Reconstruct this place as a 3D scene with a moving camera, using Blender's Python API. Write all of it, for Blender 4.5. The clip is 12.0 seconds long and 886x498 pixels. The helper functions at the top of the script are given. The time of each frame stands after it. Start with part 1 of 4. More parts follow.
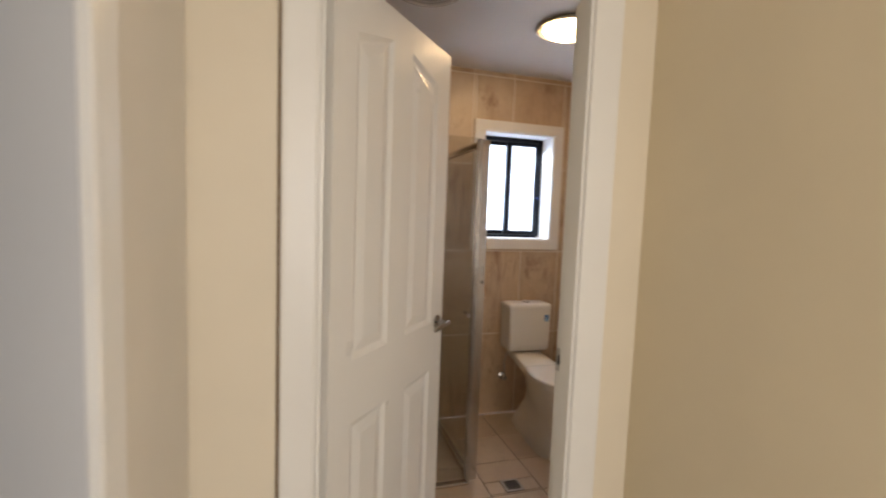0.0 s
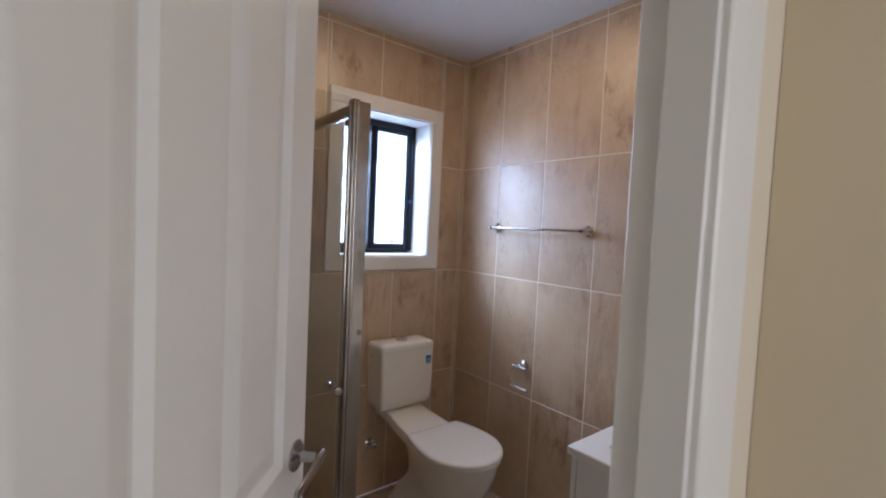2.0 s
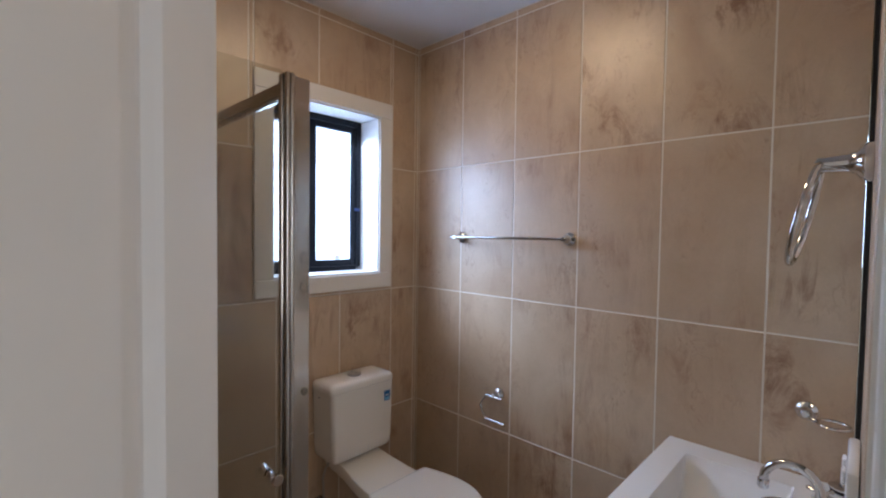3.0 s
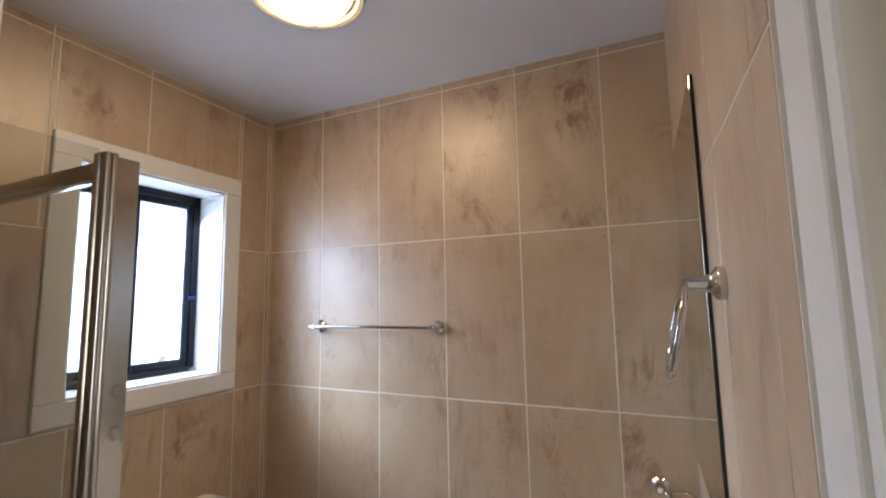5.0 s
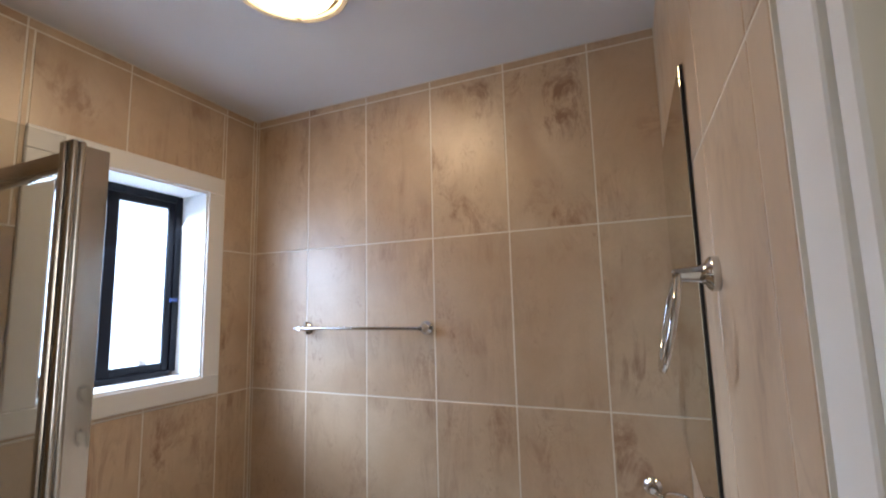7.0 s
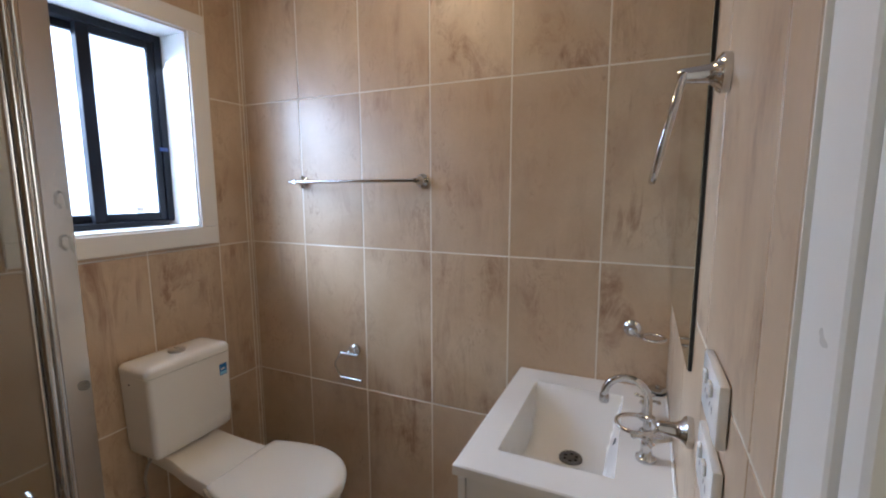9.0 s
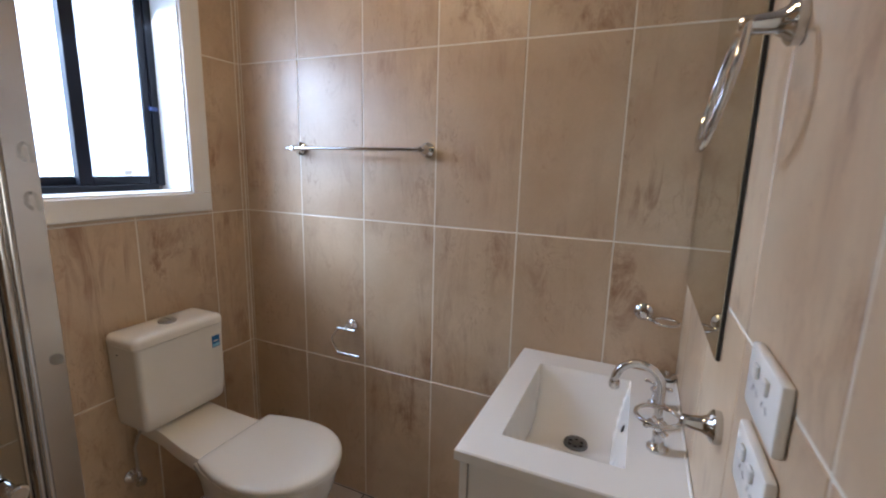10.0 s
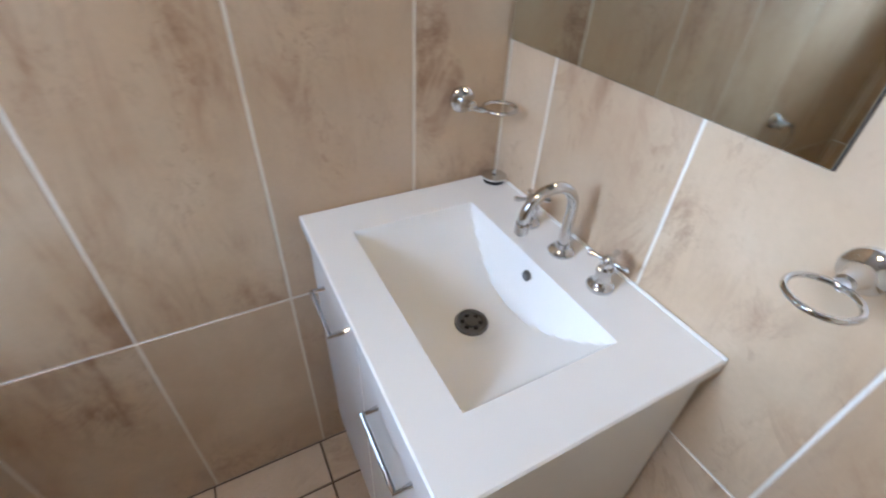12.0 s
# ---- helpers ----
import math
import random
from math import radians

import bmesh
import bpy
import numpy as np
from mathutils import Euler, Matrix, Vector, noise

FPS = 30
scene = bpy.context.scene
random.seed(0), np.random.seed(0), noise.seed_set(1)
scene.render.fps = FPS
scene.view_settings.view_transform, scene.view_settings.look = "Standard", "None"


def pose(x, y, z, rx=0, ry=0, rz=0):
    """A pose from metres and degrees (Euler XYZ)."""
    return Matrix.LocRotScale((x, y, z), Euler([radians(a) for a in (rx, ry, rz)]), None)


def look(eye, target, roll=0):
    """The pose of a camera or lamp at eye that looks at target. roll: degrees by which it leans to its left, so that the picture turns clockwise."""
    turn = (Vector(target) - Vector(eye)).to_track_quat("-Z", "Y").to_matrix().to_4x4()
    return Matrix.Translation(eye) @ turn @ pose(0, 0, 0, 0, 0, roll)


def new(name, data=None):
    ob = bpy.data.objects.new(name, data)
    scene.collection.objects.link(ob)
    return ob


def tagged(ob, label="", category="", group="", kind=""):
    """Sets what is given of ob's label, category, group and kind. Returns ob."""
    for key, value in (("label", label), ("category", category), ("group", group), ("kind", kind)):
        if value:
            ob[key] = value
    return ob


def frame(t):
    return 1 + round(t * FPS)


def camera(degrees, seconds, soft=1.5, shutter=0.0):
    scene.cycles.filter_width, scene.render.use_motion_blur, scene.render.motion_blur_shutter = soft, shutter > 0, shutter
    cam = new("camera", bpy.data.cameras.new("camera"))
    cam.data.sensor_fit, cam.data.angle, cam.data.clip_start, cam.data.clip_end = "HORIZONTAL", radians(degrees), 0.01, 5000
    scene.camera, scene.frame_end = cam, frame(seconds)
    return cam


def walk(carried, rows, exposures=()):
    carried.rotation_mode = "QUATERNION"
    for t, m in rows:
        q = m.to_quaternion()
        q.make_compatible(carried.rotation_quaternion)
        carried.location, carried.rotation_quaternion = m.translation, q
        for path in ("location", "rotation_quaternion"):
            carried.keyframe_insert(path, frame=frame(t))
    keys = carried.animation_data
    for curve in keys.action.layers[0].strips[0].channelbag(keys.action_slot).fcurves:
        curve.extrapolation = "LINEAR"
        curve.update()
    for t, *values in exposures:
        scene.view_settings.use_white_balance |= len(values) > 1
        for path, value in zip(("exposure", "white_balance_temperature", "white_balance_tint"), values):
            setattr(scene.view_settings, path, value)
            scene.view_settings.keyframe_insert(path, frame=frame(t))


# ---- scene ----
cam = camera(90.0, 12.0, soft=2.0, shutter=0.3)
PATH = [
    (0, (-0.068, 0.031, 1.447), (0.508, 1.939, 1.29), 2.1),
    (0.5, (-0.056, 0.239, 1.441), (0.944, 1.965, 1.3), 1.9),
    (1, (0.028, 0.442, 1.436), (1.066, 2.146, 1.308), 2.2),
    (1.5, (0.082, 0.647, 1.429), (1.156, 2.331, 1.311), 3.0),
    (2, (0.12, 0.9, 1.45), (1.364, 2.463, 1.354), 2.7),
    (2.5, (0.2, 1.096, 1.431), (1.589, 2.533, 1.36), 1.8),
    (3, (0.272, 1.218, 1.479), (1.718, 2.598, 1.409), 0.8),
    (3.5, (0.314, 1.301, 1.512), (1.98, 2.405, 1.444), 0.2),
    (3.7, (0.326, 1.313, 1.516), (2.068, 2.295, 1.449), -0.3),
    (5.5, (0.308, 1.328, 1.576), (2.116, 2.135, 1.86), -1.8),
    (6, (0.321, 1.334, 1.569), (2.130, 2.128, 1.881), -1.7),
    (6.5, (0.328, 1.332, 1.567), (2.143, 2.111, 1.882), -1.7),
    (7, (0.344, 1.328, 1.549), (2.167, 2.111, 1.796), -1.4),
    (7.2, (0.346, 1.325, 1.517), (2.174, 2.118, 1.694), -1.3),
    (8.8, (0.395, 1.315, 1.439), (2.205, 2.135, 1.208), -0.5),
    (9, (0.395, 1.307, 1.433), (2.2, 2.125, 1.164), -0.2),
    (9.5, (0.409, 1.306, 1.42), (2.202, 2.124, 1.08), 0.4),
    (10, (0.453, 1.357, 1.415), (2.247, 2.157, 1.041), 1.5),
    (10.5, (0.578, 1.518, 1.39), (2.396, 2.103, 0.799), 1.7),
    (11, (0.746, 1.615, 1.331), (2.487, 1.892, 0.387), -0.4),
    (11.5, (0.938, 1.702, 1.304), (2.605, 1.613, 0.202), 1.4),
    (12, (1.099, 1.781, 1.309), (2.471, 1.003, 0.078), 3.1),
]
EXPOSURES = [(0.0, 0.13, 6850, 16), (0.5, 0.1, 6600, 17), (1.0, 0.0, 6100, 20), (1.5, -0.05, 5700, 17), (2.5, -0.15, 5600, 16), (3.0, -0.13, 5550, 15), (3.5, 0.08, 5560, 14), (5.5, 0.13, 6080, 13), (7.2, 0.10, 5980, 13), (9.0, 0.05, 5800, 12), (10.0, 0.05, 5900, 13), (10.5, 0.12, 5800, 11), (11.0, 0.58, 5650, 10), (11.5, 0.60, 5600, 10), (12.0, 0.62, 5500, 9)]
WINDOW_FAR, WINDOW_WEST, WINDOW_NEAR, HALL_W_POWER, HALL_SIDE, HALL_WEST, GLOW_S = 255.0, 900.0, 7.0, 10.5, 19.0, 23.0, 28.0

walk(cam, [(t, look(eye, target, roll)) for t, eye, target, roll in PATH], EXPOSURES)

# ---- key measures: tile faces of the bathroom, in metres ----
EAST, NORTH, SOUTH, WEST, CEIL = 1.87, 2.937, 1.213, -0.16, 2.436
HALL_FACE, HALL_E, HALL_W, HALL_S = 1.105, 0.862, -0.323, -2.2
DOOR_W, DOOR_E, HEAD = -0.050, 0.660, 2.062
TILE = 0.009

# ---- world and lights ----
world = bpy.data.worlds.new("sky")
scene.world = world
world.use_nodes = True
wn = world.node_tree.nodes
sky = wn.new("ShaderNodeTexSky")
sky.sky_type, sky.sun_disc = "NISHITA", False
sky.sun_elevation, sky.sun_rotation = radians(40), radians(200)
world.node_tree.links.new(sky.outputs[0], wn["Background"].inputs[0])
wn["Background"].inputs[1].default_value = 0.1

sun = new("sun", bpy.data.lights.new("sun", "SUN"))
sun.data.energy, sun.data.angle, sun.data.color = 1.0, radians(10), (1, 0.96, 0.9)
sun.matrix_world = look((0, 0, 5), (0.3, 0.8, 0))


def area(name, eye, target, w, h, watts, colour):
    ob = new(name, bpy.data.lights.new(name, "AREA"))
    ob.data.shape, ob.data.size, ob.data.size_y = "RECTANGLE", w, h
    ob.data.energy, ob.data.color = watts, colour
    ob.matrix_world = look(eye, target)
    return ob


area("window_daylight", (1.42, 6.0, 2.55), (1.33, 1.3, 1.05), 1.5, 1.3, WINDOW_FAR, (0.62, 0.78, 1.0))
area("window_sky_west", (-1.2, 5.6, 3.7), (1.35, 3.0, 1.65), 2.4, 2.0, WINDOW_WEST, (0.62, 0.78, 1.0))
area("window_glow", (1.350, 3.20, 1.68), (1.66, 2.35, 0.82), 0.52, 0.70, WINDOW_NEAR, (0.66, 0.80, 1.0))
# fill lamps for the hall, added behind the camera; no such sources are known
area("hall_south_fill", (0.235, HALL_S - 0.05, 1.4), (0.235, 2, 1.4), 1.1, 1.5, HALL_W_POWER, (1.0, 0.98, 0.96))
area("hall_east_fill", (HALL_E + 0.13, -1.35, 1.35), (-0.4, 0.3, 1.3), 0.9, 1.6, HALL_SIDE, (0.88, 0.95, 1.0))
area("hall_west_fill", (HALL_W - 0.13, -1.35, 1.45), (0.88, 0.2, 1.4), 0.9, 1.6, HALL_WEST, (1.0, 0.94, 0.80))

# ---- material helpers ----


def material(name, colour, rough=0.5, metal=0.0):
    m = bpy.data.materials.new(name)
    m.use_nodes = True
    b = m.node_tree.nodes["Principled BSDF"]
    b.inputs["Base Color"].default_value = (*colour, 1)
    b.inputs["Roughness"].default_value = rough
    b.inputs["Metallic"].default_value = metal
    return m


class Nodes:
    """Short hand for adding nodes to a material."""

    def __init__(self, m):
        self.t, self.n = m.node_tree, m.node_tree.nodes
        self.bsdf = self.n["Principled BSDF"]

    def add(self, kind, **values):
        node = self.n.new("ShaderNode" + kind)
        for key, value in values.items():
            node.inputs[key.replace("_", " ")].default_value = value
        return node

    def link(self, a, b):
        self.t.links.new(a, b)

    def coords(self, scale=(1, 1, 1), random_shift=True):
        tc = self.add("TexCoord")
        mp = self.add("Mapping")
        mp.inputs["Scale"].default_value = scale
        self.link(tc.outputs["Object"], mp.inputs["Vector"])
        if random_shift:
            info = self.add("ObjectInfo")
            mul = self.n.new("ShaderNodeVectorMath")
            mul.operation = "MULTIPLY"
            comb = self.add("CombineXYZ")
            for k, f in enumerate((37.0, 71.0, 23.0)):
                mt = self.n.new("ShaderNodeMath")
                mt.operation = "MULTIPLY"
                mt.inputs[1].default_value = f
                self.link(info.outputs["Random"], mt.inputs[0])
                self.link(mt.outputs[0], comb.inputs[k])
            self.link(comb.outputs[0], mp.inputs["Location"])
        return mp.outputs[0]

    def noise(self, vec, scale, detail=4.0, rough=0.55, distortion=0.0):
        n = self.add("TexNoise", Scale=scale, Detail=detail, Roughness=rough, Distortion=distortion)
        self.link(vec, n.inputs["Vector"])
        return n.outputs[0]

    def ramp(self, fac, stops):
        r = self.n.new("ShaderNodeValToRGB")
        el = r.color_ramp.elements
        while len(el) < len(stops):
            el.new(0.5)
        for e, (p, c) in zip(el, stops):
            e.position, e.color = p, (*c, 1) if len(c) == 3 else c
        self.link(fac, r.inputs[0])
        return r.outputs[0]

    def mix(self, fac, a, b, mode="MIX"):
        m = self.n.new("ShaderNodeMix")
        m.data_type, m.blend_type = "RGBA", mode
        for sock, v in ((m.inputs[0], fac), (m.inputs[6], a), (m.inputs[7], b)):
            if hasattr(v, "links"):
                self.link(v, sock)
            else:
                sock.default_value = v if isinstance(v, float) else (*v, 1)
        return m.outputs[2]

    def bump(self, height, strength=0.2, distance=0.002):
        b = self.add("Bump", Strength=strength, Distance=distance)
        self.link(height, b.inputs["Height"])
        self.link(b.outputs[0], self.bsdf.inputs["Normal"])

    def rough(self, fac, low, high):
        mr = self.add("MapRange")
        mr.inputs[3].default_value, mr.inputs[4].default_value = low, high
        self.link(fac, mr.inputs[0])
        self.link(mr.outputs[0], self.bsdf.inputs["Roughness"])


def grey(v):
    return (v, v, v)


def paint(name, colour, rough=0.5, grain=220.0, strength=0.06, spread=0.06):
    m = material(name, colour, rough)
    k = Nodes(m)
    vec = k.coords(random_shift=False)
    big = k.noise(vec, 1.7, 3.0)
    fine = k.noise(vec, grain, 3.0)
    dark = tuple(c * 0.93 for c in colour)
    k.link(k.mix(k.ramp(big, [(0.35, (0, 0, 0)), (0.7, (1, 1, 1))]), dark, colour), k.bsdf.inputs["Base Color"])
    k.rough(k.noise(vec, 9.0), rough - spread, rough + spread)
    k.bump(fine, strength, 0.001)
    return m


def stone_tile(name, light, mid, dark, rough=(0.2, 0.34), streaks=1.0):
    """Glazed tile printed like travertine: cloudy ground, brown clouds, upright streaks and broken veins."""
    m = material(name, mid, 0.3)
    k = Nodes(m)
    vec = k.coords()
    info = k.add("ObjectInfo")
    amount = k.add("MapRange")
    amount.inputs[3].default_value, amount.inputs[4].default_value = 0.2, 0.95
    k.link(info.outputs["Random"], amount.inputs[0])
    ground = k.ramp(k.noise(vec, 5.0, 6.0, 0.58, 0.4), [(0.30, mid), (0.68, light)])
    cloud = k.ramp(k.noise(k.coords((1.0, 1.0, 0.6)), 3.6, 6.0, 0.55, 0.5), [(0.47, grey(0.0)), (0.76, grey(0.72))])
    cloud = k.mix(1.0, cloud, amount.outputs[0], "MULTIPLY")
    body = k.mix(cloud, ground, dark)
    spin, kind_node = k.n.new("ShaderNodeMath"), k.n.new("ShaderNodeMath")
    spin.operation, kind_node.operation = "MULTIPLY", "FRACT"
    spin.inputs[1].default_value = 7.31
    k.link(info.outputs["Random"], spin.inputs[0])
    k.link(spin.outputs[0], kind_node.inputs[0])
    kind = kind_node.outputs[0]
    # thin upright streaks and crumbly mottling, gathered in patches
    patch = k.ramp(k.noise(vec, 3.8, 3.0, 0.5, 0.3), [(0.44, grey(0.0)), (0.66, grey(1.0))])
    patch = k.mix(1.0, patch, amount.outputs[0], "MULTIPLY")
    streak = k.ramp(k.noise(k.coords((1.0, 1.0, 0.17)), 17.0, 8.0, 0.66, 0.9), [(0.47, grey(0.0)), (0.70, grey(0.95))])
    mottle = k.ramp(k.noise(k.coords((1.0, 1.0, 0.55)), 12.0, 10.0, 0.76, 0.7), [(0.49, grey(0.0)), (0.66, grey(0.85))])
    both = k.mix(1.0, k.mix(kind, streak, mottle), patch, "MULTIPLY")
    both = k.mix(1.0, both, grey(2.6), "MULTIPLY")
    body = k.mix(both, body, tuple(c * (1.0 - 0.12 * streaks) for c in dark))
    grain = k.ramp(k.noise(k.coords((1.0, 1.0, 0.55)), 48.0, 8.0, 0.7, 1.2), [(0.535, grey(0.0)), (0.64, grey(0.6))])
    gpatch = k.ramp(k.noise(k.coords((1.0, 1.0, 0.5)), 6.0, 4.0, 0.6, 0.4), [(0.50, grey(0.0)), (0.64, grey(1.0))])
    grain = k.mix(1.0, grain, gpatch, "MULTIPLY")
    body = k.mix(grain, body, tuple(c * (1.0 - 0.05 * streaks) for c in dark))
    # a few crooked veins
    wob = k.noise(k.coords((1.0, 1.0, 0.55)), 5.0, 8.0, 0.62, 1.0)
    vein = k.ramp(wob, [(0.455, grey(0.0)), (0.5, grey(0.42)), (0.515, grey(0.0))])
    vpatch = k.ramp(k.noise(vec, 4.3, 3.0), [(0.54, grey(0.0)), (0.70, grey(1.0))])
    vein = k.mix(1.0, vein, vpatch, "MULTIPLY")
    body = k.mix(vein, body, dark)
    fine = k.noise(vec, 120.0, 4.0)
    body = k.mix(k.ramp(fine, [(0.3, grey(0.0)), (0.8, grey(0.2))]), body, tuple(c * 0.8 for c in mid))
    tint = k.ramp(info.outputs["Random"], [(0.0, (0.90, 0.87, 0.86)), (0.5, (1.0, 0.98, 0.96)), (1.0, (0.95, 0.95, 0.96))])
    body = k.mix(1.0, body, tint, "MULTIPLY")
    k.link(body, k.bsdf.inputs["Base Color"])
    k.rough(k.noise(vec, 6.0), *rough)
    k.bsdf.inputs["Specular IOR Level"].default_value = 0.75
    k.bsdf.inputs["Coat Weight"].default_value, k.bsdf.inputs["Coat Roughness"].default_value = 1.0, 0.40
    k.bsdf.inputs["Coat IOR"].default_value = 1.65
    k.bump(k.noise(vec, 18.0, 4.0), 0.08, 0.0012)
    return m


WALL_TILE = stone_tile("beige stone-look wall tile", (0.612, 0.464, 0.305), (0.508, 0.357, 0.209), (0.28, 0.13, 0.046), (0.44, 0.54))
FLOOR_TILE = stone_tile("sandy floor tile", (0.58, 0.45, 0.315), (0.51, 0.38, 0.255), (0.38, 0.26, 0.155), (0.3, 0.45))
GROUT = paint("pale wall grout", (0.80, 0.75, 0.66), 0.7, 400.0, 0.2)
FLOOR_GROUT = paint("brown floor grout", (0.085, 0.05, 0.032), 0.85, 400.0, 0.2)
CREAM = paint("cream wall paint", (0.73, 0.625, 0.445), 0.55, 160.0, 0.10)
# paler than the east wall's cream: the light on this wall is painted in
CREAM_LIT = paint("cream wall paint in a lit tone", (0.75, 0.665, 0.52), 0.55, 160.0, 0.10)
# white jamb in shade; the shade is put into the base colour
JAMB_SHADED = paint("white jamb paint greyed for shade", (0.58, 0.58, 0.58), 0.4, 120.0, 0.04)
# whiter again: cool daylight on the west hall wall, put into its colour
CREAM_COOL_LIT = paint("cream wall paint whitened for cool daylight", (0.78, 0.73, 0.65), 0.55, 160.0, 0.10)
CEILING = paint("white ceiling paint", (0.76, 0.75, 0.74), 0.75, 160.0, 0.08)
GLOSS = paint("white gloss trim paint", (0.80, 0.775, 0.72), 0.3, 120.0, 0.04)
WINDOW_TRIM = paint("white window trim paint", (0.82, 0.80, 0.77), 0.38, 120.0, 0.04)
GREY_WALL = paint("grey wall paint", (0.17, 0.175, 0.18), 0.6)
CARPET = paint("grey brown hall carpet", (0.2, 0.17, 0.14), 0.95, 300.0, 0.6)
CERAMIC = paint("white glazed ceramic", (0.83, 0.80, 0.75), 0.09, 30.0, 0.0, 0.02)
# toilet white, made creamier to carry the warm light falling on it
WARM_LIT_WHITE = paint("sanitary white with warm light in its tone", (0.83, 0.785, 0.70), 0.12, 30.0, 0.0, 0.03)
PLASTIC = paint("white plastic", (0.82, 0.79, 0.74), 0.2, 60.0, 0.0, 0.02)
LAMINATE = paint("white gloss laminate", (0.80, 0.775, 0.73), 0.16, 60.0, 0.0, 0.02)
BLACK = paint("black powder-coated aluminium", (0.006, 0.008, 0.014), 0.45, 200.0, 0.03)
BLACK.node_tree.nodes["Principled BSDF"].inputs["Specular IOR Level"].default_value = 0.25
DEEP_BLUE = material("dark blue plastic", (0.02, 0.05, 0.2), 0.4)
RUBBER = material("black rubber", (0.015, 0.015, 0.015), 0.6)
DARK = material("dark hole", (0.006, 0.006, 0.006), 0.8)


def metal(name, colour, rough, spread=0.06):
    m = material(name, colour, rough, 1.0)
    k = Nodes(m)
    vec = k.coords(random_shift=False)
    k.rough(k.noise(vec, 40.0, 3.0), max(rough - spread, 0.02), rough + spread)
    return m


CHROME = metal("polished chrome", (0.64, 0.64, 0.64), 0.05, 0.03)
ALU = metal("bright aluminium", (0.56, 0.535, 0.50), 0.15)
STEEL = metal("brushed steel", (0.5, 0.47, 0.43), 0.35)
GUNMETAL = metal("dark drain steel", (0.20, 0.19, 0.18), 0.3)
DOOR_METAL = metal("satin chrome door hardware", (0.40, 0.385, 0.37), 0.16)
BRASS = metal("worn brass", (0.42, 0.33, 0.2), 0.3)

MIRROR = material("mirror silver", (0.66, 0.68, 0.62), 0.01, 1.0)

GLASS = bpy.data.materials.new("clear shower glass")
GLASS.use_nodes = True
gk = Nodes(GLASS)
tr, gl, mx = gk.add("BsdfTransparent"), gk.add("BsdfGlossy"), gk.n.new("ShaderNodeMixShader")
tr.inputs[0].default_value = (0.90, 0.905, 0.89, 1)
gl.inputs["Roughness"].default_value = 0.02
facing = gk.add("LayerWeight", Blend=0.5)
power, scale = gk.n.new("ShaderNodeMath"), gk.n.new("ShaderNodeMath")
power.operation, scale.operation = "POWER", "MULTIPLY_ADD"
power.inputs[1].default_value, scale.inputs[1].default_value, scale.inputs[2].default_value = 5.0, 0.8, 0.03
gk.link(facing.outputs["Facing"], power.inputs[0])
gk.link(power.outputs[0], scale.inputs[0])
gk.link(scale.outputs[0], mx.inputs[0])
gk.link(tr.outputs[0], mx.inputs[1])
gk.link(gl.outputs[0], mx.inputs[2])
gk.link(mx.outputs[0], gk.n["Material Output"].inputs[0])

FROST = bpy.data.materials.new("frosted window glass")
FROST.use_nodes = True
fk = Nodes(FROST)
tl = fk.add("BsdfTranslucent")
tl.inputs[0].default_value = (0.64, 0.65, 0.66, 1)
fgl = fk.add("BsdfGlossy")
fgl.inputs["Roughness"].default_value = 0.25
fmx = fk.n.new("ShaderNodeMixShader")
fmx.inputs[0].default_value = 0.06
fk.link(tl.outputs[0], fmx.inputs[1])
fk.link(fgl.outputs[0], fmx.inputs[2])
fk.link(fmx.outputs[0], fk.n["Material Output"].inputs[0])

GLOW = material("lit opal glass", (0.85, 0.82, 0.76), 0.3)
GLOW.node_tree.nodes["Principled BSDF"].inputs["Emission Color"].default_value = (1.0, 0.71, 0.38, 1)
GLOW.node_tree.nodes["Principled BSDF"].inputs["Emission Strength"].default_value = GLOW_S

# ---- mesh helpers ----


def box_bm(lo, hi, bevel=0.0, bm=None, segments=1):
    own = bmesh.new()
    bmesh.ops.create_cube(own, size=1)
    for v in own.verts:
        v.co = [(lo[k] + hi[k]) / 2 + v.co[k] * (hi[k] - lo[k]) for k in range(3)]
    if bevel:
        bmesh.ops.bevel(own, geom=own.edges[:], offset=bevel, segments=segments, profile=0.5, affect="EDGES")
    return merge(bm, own)


def merge(bm, own):
    if bm is None:
        return own
    me = bpy.data.meshes.new("joined")
    own.to_mesh(me)
    own.free()
    bm.from_mesh(me)
    bpy.data.meshes.remove(me)
    return bm


def lathe(profile, m=None, sides=32, bm=None):
    """A turned shape: profile of (radius, height) along local z, then moved by m."""
    own = bmesh.new()
    rings = []
    for r, z in profile:
        if r < 1e-6:
            rings.append([own.verts.new((0, 0, z))])
        else:
            rings.append([own.verts.new((r * math.cos(2 * math.pi * k / sides), r * math.sin(2 * math.pi * k / sides), z)) for k in range(sides)])
    for a, b in zip(rings, rings[1:]):
        for k in range(sides):
            j = (k + 1) % sides
            if len(a) == 1 and len(b) == 1:
                continue
            if len(a) == 1:
                own.faces.new((a[0], b[j], b[k]))
            elif len(b) == 1:
                own.faces.new((a[k], a[j], b[0]))
            else:
                own.faces.new((a[k], a[j], b[j], b[k]))
    for ring, flip in ((rings[0], True), (rings[-1], False)):
        if len(ring) > 1:
            own.faces.new(ring[::-1] if flip else ring)
    bmesh.ops.recalc_face_normals(own, faces=own.faces[:])
    if m is not None:
        own.transform(m)
    return merge(bm, own)


